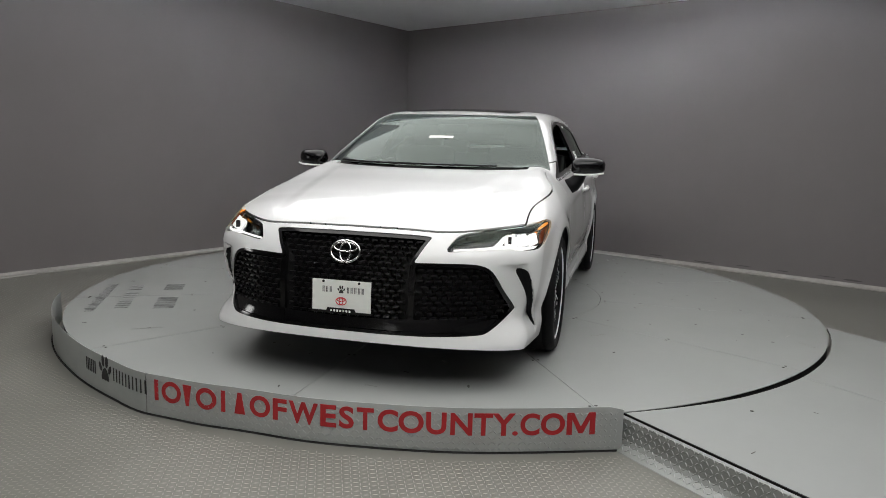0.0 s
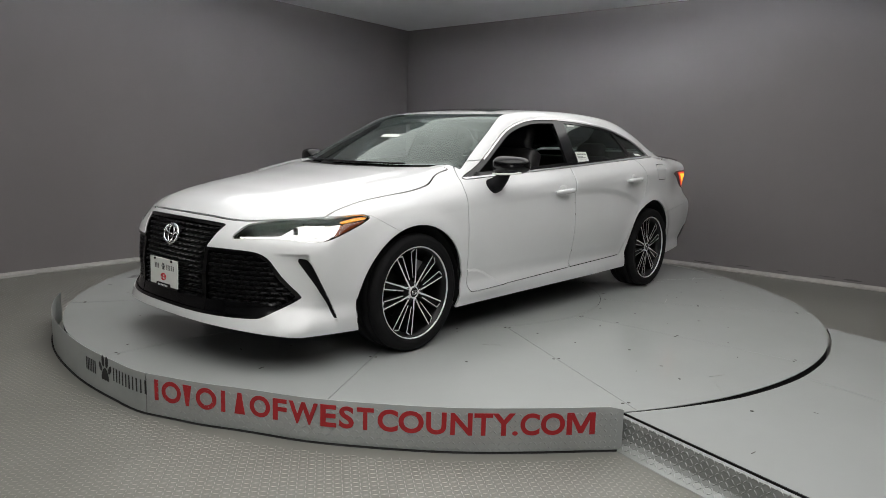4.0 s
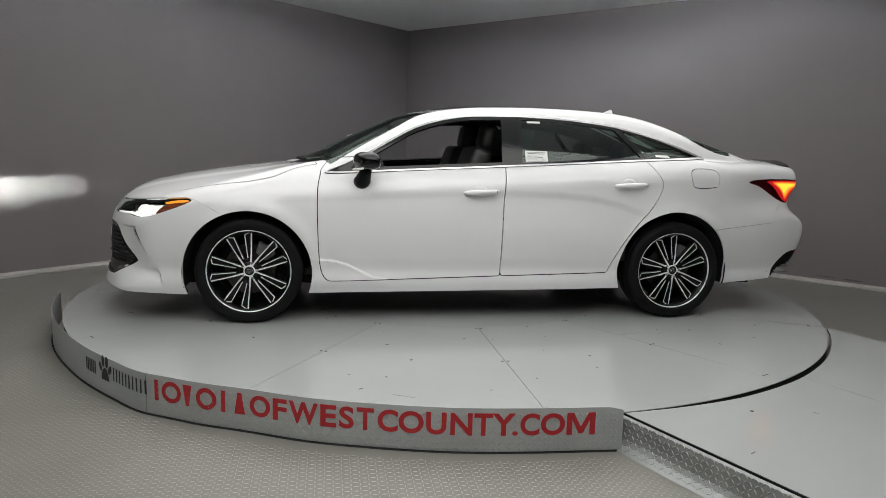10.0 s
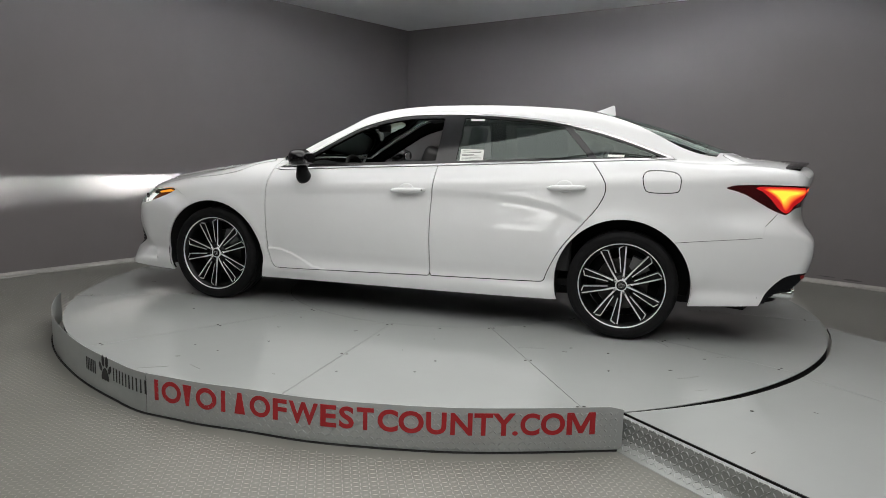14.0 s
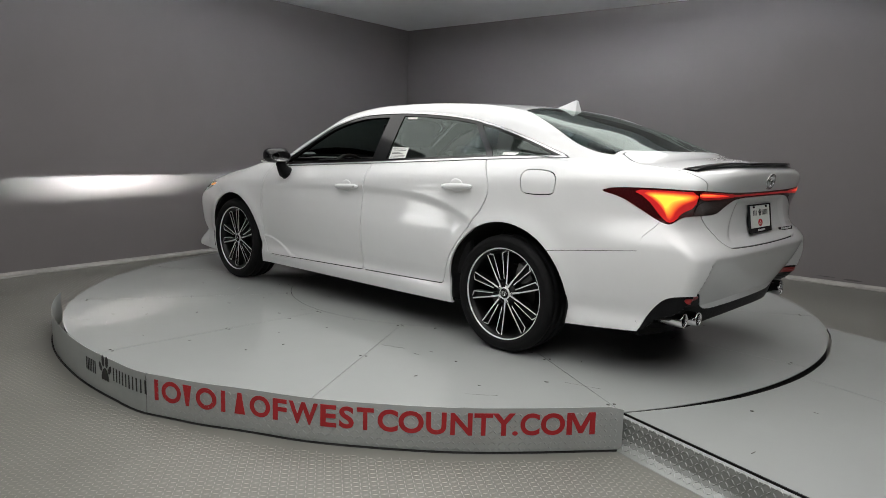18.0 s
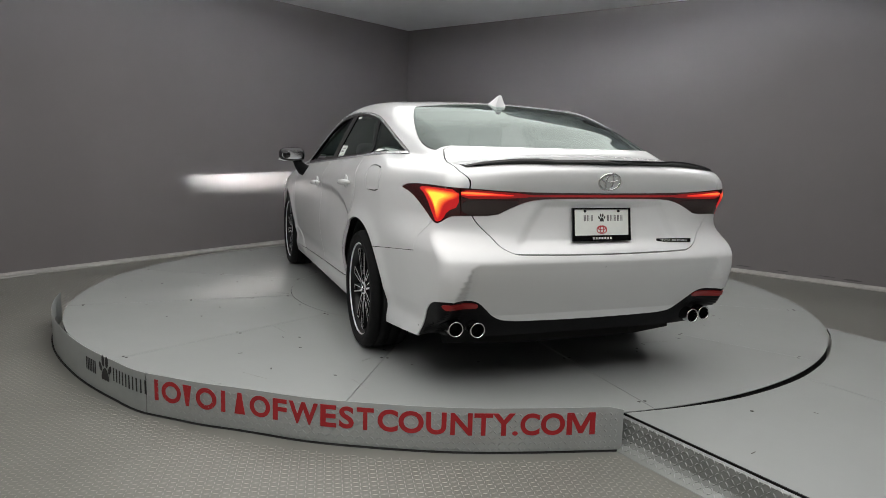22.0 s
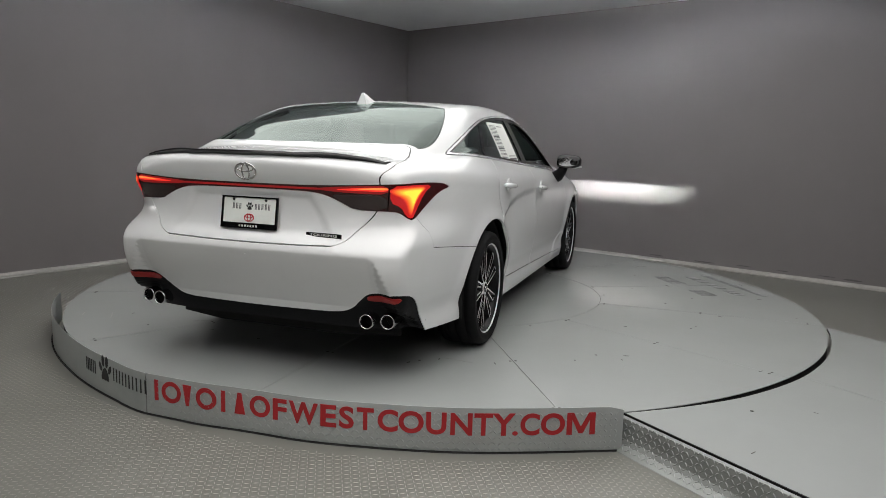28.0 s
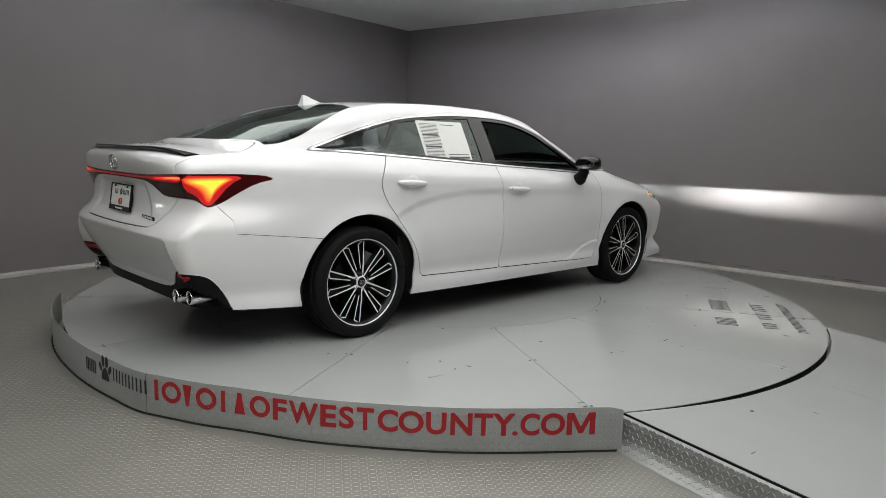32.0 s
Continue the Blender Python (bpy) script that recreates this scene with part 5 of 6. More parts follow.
em = oval_mark((face_on(0, 0.648, 1) + 0.002, 0, 0.650), 0.073, 0.050, 0.0065, car, 1)
V, F = prism(chaikin([(0.066 * math.cos(k), 0.650 + 0.044 * math.sin(k)) for k in np.linspace(0, 2 * np.pi, 16, endpoint=False)], 1), 2.36, 2.388, "x")
sheet("emblem_plate", V, F, BLACK_GLOSS, em)
oval_mark((face_on(0, 1.012, -1) - 0.002, 0, 1.012), 0.056, 0.038, 0.005, car, -1)


def paw(u0, v0, size):
    """A pad and four toes as outlines in (u, v)."""
    out = [chaikin([(u0 + size * a, v0 + size * b) for a, b in [(-0.30, -0.42), (-0.12, -0.36), (0.0, -0.40), (0.14, -0.36), (0.30, -0.42), (0.30, -0.18), (0.12, 0.08), (0.0, 0.14), (-0.12, 0.08), (-0.30, -0.18)]], 1)]
    for a, b, w, h, k in ((-0.40, 0.12, 0.10, 0.20, 0.5), (-0.15, 0.40, 0.11, 0.24, 0.1), (0.16, 0.40, 0.11, 0.24, -0.1), (0.41, 0.12, 0.10, 0.20, -0.5)):
        t = np.linspace(0, 2 * np.pi, 12, endpoint=False)
        c, s = math.cos(k), math.sin(k)
        out.append([(u0 + size * (a + w * math.cos(q) * c - h * math.sin(q) * s), v0 + size * (b + w * math.cos(q) * s + h * math.sin(q) * c)) for q in t])
    return out


def plate(y0, z0, face, size, x0, lean):
    """A dealer's plate: white card in a black holder, with a paw between bars, an oval mark and a dark foot."""
    w, h = size
    ob = new("plate_holder")
    ob.parent = car
    tagged(ob, "white card plate in a black holder")
    ob.matrix_basis = Matrix.Translation((x0, y0, z0)) @ Euler((0, radians(lean), 0)).to_matrix().to_4x4()
    flip = lambda V: [(face * v[0], face * v[1], v[2]) for v in V]
    def put(name, outline, lo, hi, mat, label=""):
        V, F = prism(outline, lo, hi, "x")
        sheet(name, flip(V), F, mat, ob, label)
    rect = lambda a, b, c, d: [(a, c), (b, c), (b, d), (a, d)]
    put("card", rect(-w / 2, w / 2, -h / 2, h / 2), -0.004, 0.002, LABEL_PAPER, "white card")
    b = 0.007
    if face < 0:
        put("plate_bracket", rect(-w / 2 + 0.02, w / 2 - 0.02, -h / 2 + 0.02, h / 2 - 0.02), -0.030, -0.004, BLACK_SATIN, "black bracket behind the plate")
        for r in (rect(-w / 2 - b, w / 2 + b, h / 2, h / 2 + b), rect(-w / 2 - b, -w / 2 + b / 2, -h / 2, h / 2), rect(w / 2 - b / 2, w / 2 + b, -h / 2, h / 2)):
            put("holder_edge", r, -0.004, 0.006, BLACK_GLOSS)
    put("holder_foot", [(-w / 2 - b, -h / 2 - b), (w / 2 + b, -h / 2 - b), (w / 2 + b, -h / 2 + 0.004), (0.25 * w, -h / 2 + 0.004), (0.23 * w, -h / 2 + 0.018), (-0.23 * w, -h / 2 + 0.018), (-0.25 * w, -h / 2 + 0.004), (-w / 2 - b, -h / 2 + 0.004)] if face > 0 else
        [(-w / 2 - b, -h / 2 - b), (w / 2 + b, -h / 2 - b), (w / 2 + b, -h / 2 + 0.02), (-w / 2 - b, -h / 2 + 0.02)], -0.004, 0.007, BLACK_GLOSS)
    for o in paw(0.0, 0.028, 0.036):
        put("paw_print", o, 0.002, 0.0035, BLACK_LETTER)
    for u0, n in ((-0.110, 3), (0.026, 5)):
        for k in range(n):
            u = u0 + 0.0185 * k + (0.0 if n == 5 else 0.012)
            put("grey_bar", rect(u + 0.003, u + 0.007, 0.016, 0.044), 0.002, 0.003, INK)
            put("grey_bar", rect(u + 0.010, u + 0.0125, 0.016, 0.044), 0.002, 0.003, INK)
    for k in range(7):
        u = -0.052 + 0.0155 * k
        put("white_bar", rect(u, u + 0.009, -h / 2 + 0.001, -h / 2 + 0.011), 0.007, 0.008, LABEL_PAPER)
    t = np.linspace(0, 2 * np.pi, 28, endpoint=False)
    pieces = [tube([(0.003, a * math.cos(q), -0.024 + c + b2 * math.sin(q)) for q in t], 0.0022, 6, True) for a, b2, c in ((0.026, 0.018, 0), (0.010, 0.016, 0), (0.020, 0.008, 0.007))]
    V, F = weld(*pieces)
    sheet("red_oval", flip(V), F, RED_PRINT, ob, "red oval mark")
    for u in (-0.09, 0.09):
        V, F = lathe([(0.0, 0.010), (0.005, 0.009), (0.006, 0.002), (0.0, 0.002)], 10)
        V = np.stack([V[:, 1], V[:, 0] + u, V[:, 2] + h / 2 - 0.008], 1)
        sheet("plate_screw", flip(V), F, BLACK_SATIN, ob)
    return ob


plate(0.003, 0.444, 1, (0.295, 0.150), 2.452, -1.0)
plate(0.006, 0.812, -1, (0.298, 0.140), -2.487, 8.0)

# trim badge on the lid, with its word
badge = new("badge")
badge.parent = car
tagged(badge, "small black badge with bright lettering")
yb, zb = -0.400, 0.731
xb = face_on(yb, zb, -1)
nx = body_normal(np.array([[xb, yb, zb]]))[0]
badge.matrix_basis = Matrix.Translation((xb + nx[0] * 0.010, yb + nx[1] * 0.010, zb)) @ Euler((0, 0, math.atan2(nx[1], nx[0]) + math.pi / 2)).to_matrix().to_4x4()
part("badge_plate", box(0.19, 0.006, 0.020, 0.002, (0, 0, 0)), BLACK_GLOSS, badge)
fc = bpy.data.curves.new("badge_word", "FONT")
fc.body, fc.size, fc.align_x, fc.align_y, fc.extrude = "TOURING", 0.019, "CENTER", "CENTER", 0.0008
fo = bpy.data.objects.new("badge_word", fc)
me = bpy.data.meshes.new_from_object(fo)
bpy.data.objects.remove(fo)
me.transform(Matrix.Translation((0, -0.0035, 0)) @ Euler((radians(90), 0, 0)).to_matrix().to_4x4() @ Matrix.Diagonal((1.75, 0.85, 1, 1)))
me.materials.append(LABEL_PAPER)
word = new("badge_word", me)
word.parent = badge
tagged(word, "bright raised lettering")

GRILLE_BLACK = material("moulded_black_grille", (0.007, 0.007, 0.008), 0.30, specular_ior_level=0.38)
# grille mesh: staggered short ledges in rows, each a bent black fin
fins = []
for r in range(16):
    z = 0.356 + 0.0250 * r
    for k in range(-20, 21):
        y = (k + (0.5 if r % 2 else 0)) * 0.0430
        a = abs(y)
        d = float(inside(GRILLE, np.array([a]), np.array([z]))[0])
        if d < 0.020 or (0.300 < a < 0.362 and z < 0.63):
            continue
        w = 0.0135
        x0 = float(nose_line(z) - nose_round(z) * (a / 0.9) ** 2.9) - 0.016
        sl = -float(nose_round(z)) * 2.9 / 0.9 * (a / 0.9) ** 1.9 * (1 if y > 0 else -1)
        dz = 0.0055
        p = [(x0 - sl * 0 + sl * (-w), y - w, z), (x0 + sl * w, y + w, z)]
        V = []
        for (px, py, pzz) in p:
            V += [(px + 0.001, py, pzz + 0.0045), (px + 0.003, py, pzz - 0.003), (px - 0.022, py, pzz - 0.003), (px - 0.022, py, pzz + 0.003)]
        # the ends fall away to meet the row below
        e = 0.0150
        V += [(p[0][0] - 0.012, p[0][1] - 0.006, z - e), (p[1][0] - 0.012, p[1][1] + 0.006, z - e), (p[0][0] - 0.02, p[0][1] - 0.003, z - e), (p[1][0] - 0.02, p[1][1] + 0.003, z - e)]
        F = [(0, 4, 5, 1), (1, 5, 6, 2), (2, 6, 7, 3), (3, 7, 4, 0), (0, 1, 8), (1, 2, 10, 8), (4, 9, 5), (5, 9, 11, 6), (0, 8, 10, 3), (4, 7, 11, 9)]
        fins.append((V, F))
V, F = weld(*fins)
tagged(sheet("grille_mesh", V, F, GRILLE_BLACK, grille_back, "staggered black honeycomb fins"), kind="stuff")

# the beams: a thin bright strip behind two plates in each lamp; the far plate gives the low beam its sharp upper edge, the near one lets it fade downwards
for s in (1, -1):
    z = 0.7122
    p = body_hit(np.array([[1.2, 0.0, z]]), np.array([[math.cos(radians(38)), s * math.sin(radians(38)), 0]]), 1.8)[0]
    fwd = np.array([math.cos(radians(12)), s * math.sin(radians(12)), 0])
    tan = np.array([-fwd[1], fwd[0], 0])

    def block(d0, d1, t0, t1, z0, z1):
        o = [p - fwd * d0 + tan * t0, p - fwd * d1 + tan * t0, p - fwd * d1 + tan * t1, p - fwd * d0 + tan * t1]
        return prism([(q[0], q[1]) for q in o], z0, z1)
    V, F = block(0.0190, 0.0180, -0.004, 0.004, 0.7120, 0.7123)
    sheet("beam_source", V, F, BEAM, car, "bright low-beam source")
    V, F = weld(block(0.0055, 0.0045, -0.0072, 0.0072, 0.71254, 0.730), block(0.0160, 0.0155, -0.0072, 0.0072, 0.697, 0.71194), block(0.0205, 0.0195, -0.0072, 0.0072, 0.697, 0.730),
                block(0.0205, 0.0045, -0.0082, -0.0072, 0.697, 0.730), block(0.0205, 0.0045, 0.0072, 0.0082, 0.697, 0.730), block(0.0205, 0.0045, -0.0072, 0.0072, 0.730, 0.731), block(0.0205, 0.0045, -0.0072, 0.0072, 0.696, 0.697))
    sheet("beam_slot", V, F, DARK_LINER, car, "dark slotted beam box")


# ---- the car: cabin ----
def cushion(sx, sy, sz, at, tilt=0.0, bevel=0.05):
    return box(sx, sy, sz, bevel, at, Euler((0, radians(tilt), 0)).to_matrix().to_4x4(), 4)


SEAT = material("black_seat_leather", (0.018, 0.017, 0.017), 0.45, noise_scale=12, noise_amount=0.25, bump=0.3, bump_scale=250)
for s in (1, -1):
    seat = part("front_seat", cushion(0.52, 0.50, 0.16, (0.30, s * 0.38, 0.50), -6), SEAT, car, "black leather front seat", True)
    part("seat_back", cushion(0.15, 0.48, 0.64, (-0.02, s * 0.38, 0.84), -20), SEAT, seat, smooth=True)
    part("headrest", cushion(0.10, 0.26, 0.18, (-0.185, s * 0.38, 1.225), -12, 0.04), SEAT, seat, smooth=True)
    for y in (-0.05, 0.05):
        V, F = tube([(-0.16, s * 0.38 + y, 1.10), (-0.185, s * 0.38 + y, 1.20)], 0.007, 8)
        sheet("headrest_post", V, F, CHROME, seat)
bench = part("rear_bench", cushion(0.50, 1.30, 0.16, (-0.72, 0, 0.50), -5), SEAT, car, "black leather rear bench", True)
part("bench_back", cushion(0.16, 1.30, 0.62, (-1.05, 0, 0.80), -26), SEAT, bench, smooth=True)
for y in (-0.42, 0.42):
    part("headrest", cushion(0.09, 0.26, 0.14, (-1.20, y, 1.135), -18, 0.035), SEAT, bench, smooth=True)
part("parcel_shelf", box(0.55, 1.20, 0.03, 0.01, (-1.52, 0, 1.06)), CABIN_DARK, car)
part("cabin_floor", box(2.2, 1.45, 0.05, 0.01, (0.0, 0, 0.30)), CABIN_DARK, car, "dark cabin carpet")
part("centre_console", box(0.95, 0.22, 0.30, 0.04, (0.35, 0, 0.52), None, 3), CABIN_DARK, car, "dark centre console", True)
V, F = [], []
n = 24
prof = [(1.10, 0.975), (1.00, 0.985), (0.85, 0.985), (0.70, 0.965), (0.64, 0.92), (0.66, 0.75), (0.75, 0.60)]
for i in range(n + 1):
    y = -0.72 + 1.44 * i / n
    hump = 0.035 * math.exp(-((y - 0.38) / 0.17) ** 4)
    for x, z in prof:
        V.append((x - 0.12 * (abs(y) / 0.72) ** 3 * (x - 0.5) / 0.6, y, z + hump * (1 if x < 0.9 and z > 0.9 else 0)))
k = len(prof)
F = [(i * k + j, (i + 1) * k + j, (i + 1) * k + j + 1, i * k + j + 1) for i in range(n) for j in range(k - 1)]
dash = sheet("dashboard", V, F, CABIN_DARK, car, "dark soft-touch dashboard", smooth=True)
V, F = prism(chaikin([(-0.11, 0.80), (0.10, 0.80), (0.11, 1.03), (-0.11, 1.03)], 1), 0.615, 0.635, "x")
sheet("centre_screen", V, F, BLACK_GLOSS, dash, "black centre screen")
wheel_pose = Matrix.Translation((0.52, 0.38, 0.885)) @ Euler((0, radians(-66), 0)).to_matrix().to_4x4()
t = np.linspace(0, 2 * np.pi, 40, endpoint=False)
V, F = tube([wheel_pose @ Vector((0.183 * math.cos(q), 0.183 * math.sin(q), 0)) for q in t], 0.0155, 10, True)
steer = sheet("steering_wheel", V, F, SEAT, car, "black leather steering wheel", smooth=True)
part("wheel_boss", box(0.13, 0.16, 0.05, 0.02, (0, 0, -0.01), None, 3), CABIN_DARK, steer, smooth=True).matrix_basis = wheel_pose
for q in (90, 270, 180):
    V, F = tube([wheel_pose @ Vector((0.05 * math.cos(radians(q)), 0.05 * math.sin(radians(q)), -0.005)), wheel_pose @ Vector((0.18 * math.cos(radians(q)), 0.18 * math.sin(radians(q)), 0))], 0.014, 8)
    sheet("wheel_spoke", V, F, CABIN_DARK, steer)
# headliner under the roof
V, n = [], 16
for i in range(n + 1):
    for j in range(n + 1):
        x, w = 0.25 - 1.45 * i / n, -1 + 2 * j / n
        y = w * 0.56
        V.append((x, y, ground_on(x, y) - 0.045))
F = [(i * (n + 1) + j, (i + 1) * (n + 1) + j, (i + 1) * (n + 1) + j + 1, i * (n + 1) + j + 1) for i in range(n) for j in range(n)]
sheet("headliner", V, F, CABIN_DARK, car, "dark headliner", smooth=True)
# inner mirror and visors
part("inner_mirror", box(0.03, 0.22, 0.065, 0.015, (0.48, 0, 1.275), None, 3), BLACK_SATIN, car, "black inner mirror", True)
for s in (1, -1):
    for x, who in ((0.42, "front"), (-0.68, "rear")):
        card = part("door_card", box(1.05 if who == "front" else 0.86, 0.06, 0.55, 0.02, (x, s * 0.80, 0.66)), CABIN_DARK, doors["left" if s > 0 else "right", who], "dark inner door card")

# ---- the car: labels on its glass ----
def sticker(piece, turn, x0, x1, z0, z1, parent, rows, label):
    V, N, F = piece
    o = [(x0, z0), (x1, z0), (x1, z1), (x0, z1)]
    m = cut(piece, inside(o, V[:, 0], V[:, 2]))[0]
    skin("window_label", turn(moved(m, -0.0035)), LABEL_PAPER, parent, label, 0.001)
    for ra, rb, sa, sb in rows:
        V, N, F = m
        q = [(x0 + (x1 - x0) * ra, z0 + (z1 - z0) * sa), (x0 + (x1 - x0) * rb, z0 + (z1 - z0) * sa), (x0 + (x1 - x0) * rb, z0 + (z1 - z0) * sb), (x0 + (x1 - x0) * ra, z0 + (z1 - z0) * sb)]
        bar = cut(m, inside(q, V[:, 0], V[:, 2]))[0]
        skin("print_bar", turn(moved(bar, -0.0028)), INK, parent, "", 0.0)


def finer_in(M, lo, hi):
    """Splits the faces of a sheet inside a box, twice, for fine cuts."""
    V, N, F = M
    for _ in range(2):
        c = V[F].mean(1)
        pick = ((c > lo) & (c < hi)).all(1)
        T = F[pick]
        a, b, c3 = T.T
        k = len(V)
        m = len(T)
        V = np.concatenate([V, (V[a] + V[b]) / 2, (V[b] + V[c3]) / 2, (V[c3] + V[a]) / 2])
        N = np.concatenate([N, (N[a] + N[b]) / 2, (N[b] + N[c3]) / 2, (N[c3] + N[a]) / 2])
        i = np.arange(m)
        p, q, r = k + i, k + m + i, k + 2 * m + i
        F = np.concatenate([F[~pick], np.stack([a, p, r], 1), np.stack([p, b, q], 1), np.stack([r, q, c3], 1), np.stack([p, q, r], 1)])
    return V, N, F


fine = finer_in(win_r, (-0.95, 0, 1.0), (-0.33, 2, 1.4))
L_door, R_door = doors["left", "rear"], doors["right", "rear"]
lines = [(0.08, 0.92, z, z + 0.022) for z in (0.10, 0.18, 0.26, 0.36, 0.44)] + [(0.08, 0.80, 0.55, 0.585), (0.08, 0.60, 0.63, 0.66), (0.12, 0.88, 0.78, 0.82), (0.08, 0.92, 0.88, 0.905)]
sticker(fine, lambda m: m, -0.362, -0.517, 1.040, 1.136, L_door, lines, "small white printed label on the rear window")
sticker(fine, lambda m: m, -0.395, -0.488, 1.322, 1.335, L_door, [], "thin white label strip")
sticker(finer_in(win_q, (-1.4, 0, 1.05), (-1.2, 2, 1.2)), lambda m: m, -1.30, -1.40, 1.116, 1.130, car, [], "thin white label strip")
big = [(0.05 + 0.0, 0.42, 0.04 + 0.035 * k, 0.052 + 0.035 * k) for k in range(26) if k not in (8, 9, 17)] + [(0.06, 0.40, 0.32, 0.37), (0.06, 0.40, 0.62, 0.66), (0.50, 0.95, 0.05, 0.10), (0.50, 0.95, 0.14, 0.16), (0.50, 0.80, 0.90, 0.92)]
sticker(fine, mirrored, -0.865, -0.435, 1.058, 1.315, R_door, big, "large pale price sheet on the rear window")
sc = finer_in(screen, (0.70, -1, 1.1), (0.85, 0.2, 1.3))
V, N, F = sc
tag_m = cut(sc, np.minimum(np.minimum(V[:, 0] - 0.768, 0.805 - V[:, 0]), 0.085 - V[:, 1]))[0]
skin("screen_label", both(moved(tag_m, 0.0)), LABEL_PAPER, car, "pale label strip on the windscreen", 0.001)


# ---- the fixed skirt round the turntable ----
# it bulges a little at the joint of its two panels and at its end
SKIRT_SHAPE = spline([196, 202, 211, 221, 227, 234, 239.5, 243, 246.5, 251, 258, 264, 271, 279, 283, 287], [2.839, 2.831, 2.813, 2.798, 2.802, 2.812, 2.830, 2.809, 2.795, 2.771, 2.776, 2.773, 2.781, 2.788, 2.801, 2.826])
def skirt_r(a):
    return SKIRT_SHAPE(np.array(a, float))


def skirt_point(a, z, out=0.0):
    r = float(skirt_r(a)) + out
    return (r * math.cos(radians(a)), r * math.sin(radians(a)), z)


SKIRT_TOP = 0.052
skirt = thing("turntable_skirt", (0, 0, 0), "curved bare tread-plate skirt with red and black printing", "skirt")
SKIRT_PAINT = material("dull_silver_skirt", (0.40, 0.42, 0.41), 0.42, 0.35, noise_scale=4, noise_amount=0.12, rough_var=0.1)


def skirt_panel(a0, a1, mat, label):
    n = max(6, int((a1 - a0) / 1.2))
    V, F = [], []
    for i in range(n + 1):
        a = a0 + (a1 - a0) * i / n
        top = SKIRT_TOP
        if a1 > 280:
            top -= 0.018 * max(0.0, (a - 285.6) / 0.8) ** 2      # the rounded end
        V += [skirt_point(a, FLOOR, 0.0), skirt_point(a, top - 0.002, 0.0), skirt_point(a, top, -0.001), skirt_point(a, top, -0.004), skirt_point(a, FLOOR, -0.004)]
    F = [(i * 5 + j, (i + 1) * 5 + j, (i + 1) * 5 + (j + 1) % 5, i * 5 + (j + 1) % 5) for i in range(n) for j in range(5)] + [(0, 1, 2, 3, 4), tuple(n * 5 + j for j in (4, 3, 2, 1, 0))]
    bm = bmesh.new()
    vs = [bm.verts.new(v) for v in V]
    for f in F:
        bm.faces.new([vs[i] for i in f])
    bmesh.ops.recalc_face_normals(bm, faces=bm.faces)
    return part("skirt_panel", bm, mat, skirt, label, True)


skirt_panel(196, 240.0, SKIRT_PAINT, "plain dull silver skirt panel")
skirt_panel(240.15, 286.3, SKIRT_PAINT, "tread-plate skirt panel")
# black strip added along the foot for the crevice's shadow and the dirt there
n = 76
V = [p for i in range(n + 1) for p in (skirt_point(196 + 90.2 * i / n, FLOOR, 0.0005), skirt_point(196 + 90.2 * i / n, FLOOR + 0.007, 0.0005), skirt_point(196 + 90.2 * i / n, FLOOR + 0.0055, 0.005), skirt_point(196 + 90.2 * i / n, FLOOR, 0.009))]
F = [(i * 4 + j, i * 4 + (j + 1) % 4, i * 4 + 4 + (j + 1) % 4, i * 4 + 4 + j) for i in range(n) for j in range(4)] + [(3, 2, 1, 0), (n * 4, n * 4 + 1, n * 4 + 2, n * 4 + 3)]
sheet("foot_shadow", V, F, DARK_LINER, skirt, "black strip for the shadow line at the foot")


def on_skirt(name, outline, mat, label=""):
    """A thin cut-out on the skirt: outline in (degrees, height)."""
    n = len(outline)
    V = [skirt_point(a, z, 0.0006) for a, z in outline] + [skirt_point(a, z, 0.0024) for a, z in outline]
    F = [tuple(range(n, 2 * n))] + [(i, (i + 1) % n, n + (i + 1) % n, n + i) for i in range(n)]
    bm = bmesh.new()
    vs = [bm.verts.new(v) for v in V]
    for f in F:
        bm.faces.new([vs[i] for i in f])
    bmesh.ops.recalc_face_normals(bm, faces=bm.faces)
    return part(name, bm, mat, skirt, label)


def ring_shape(a0, a1, z0, z1, w):
    """A plain open ring as one outline, cut at its back."""
    ca, cz, ra, rz = (a0 + a1) / 2, (z0 + z1) / 2, (a1 - a0) / 2, (z1 - z0) / 2
    k = math.degrees(w / 2.77)
    t = [radians(q) for q in range(0, 361, 15)]
    return [(ca + ra * math.cos(q), cz + rz * math.sin(q)) for q in t] + [(ca + (ra - k) * math.cos(q), cz + (rz - w) * math.sin(q)) for q in t[::-1]]


# red marks along the printed line: plain rings, bars and wedges for the first six, letters after them
MARKS = [(240.86, 241.96, 1), (242.03, 244.32, 0), (244.11, 246.01, 2), (246.08, 248.30, 0), (248.23, 249.78, 1), (249.66, 251.79, 3), (251.79, 253.96, 0), (254.24, 255.67, 0), (255.90, 258.76, 0), (258.98, 260.47, 0), (260.74, 262.10, 0), (262.36, 263.91, 0), (264.26, 266.09, 0), (266.14, 268.40, 0), (268.60, 270.40, 0), (270.75, 272.69, 0), (272.84, 274.49, 0), (274.44, 276.50, 0), (276.25, 276.75, 0), (276.95, 278.69, 0), (278.79, 280.99, 0), (281.15, 283.74, 0)]
Z0, Z1 = -0.070, 0.030
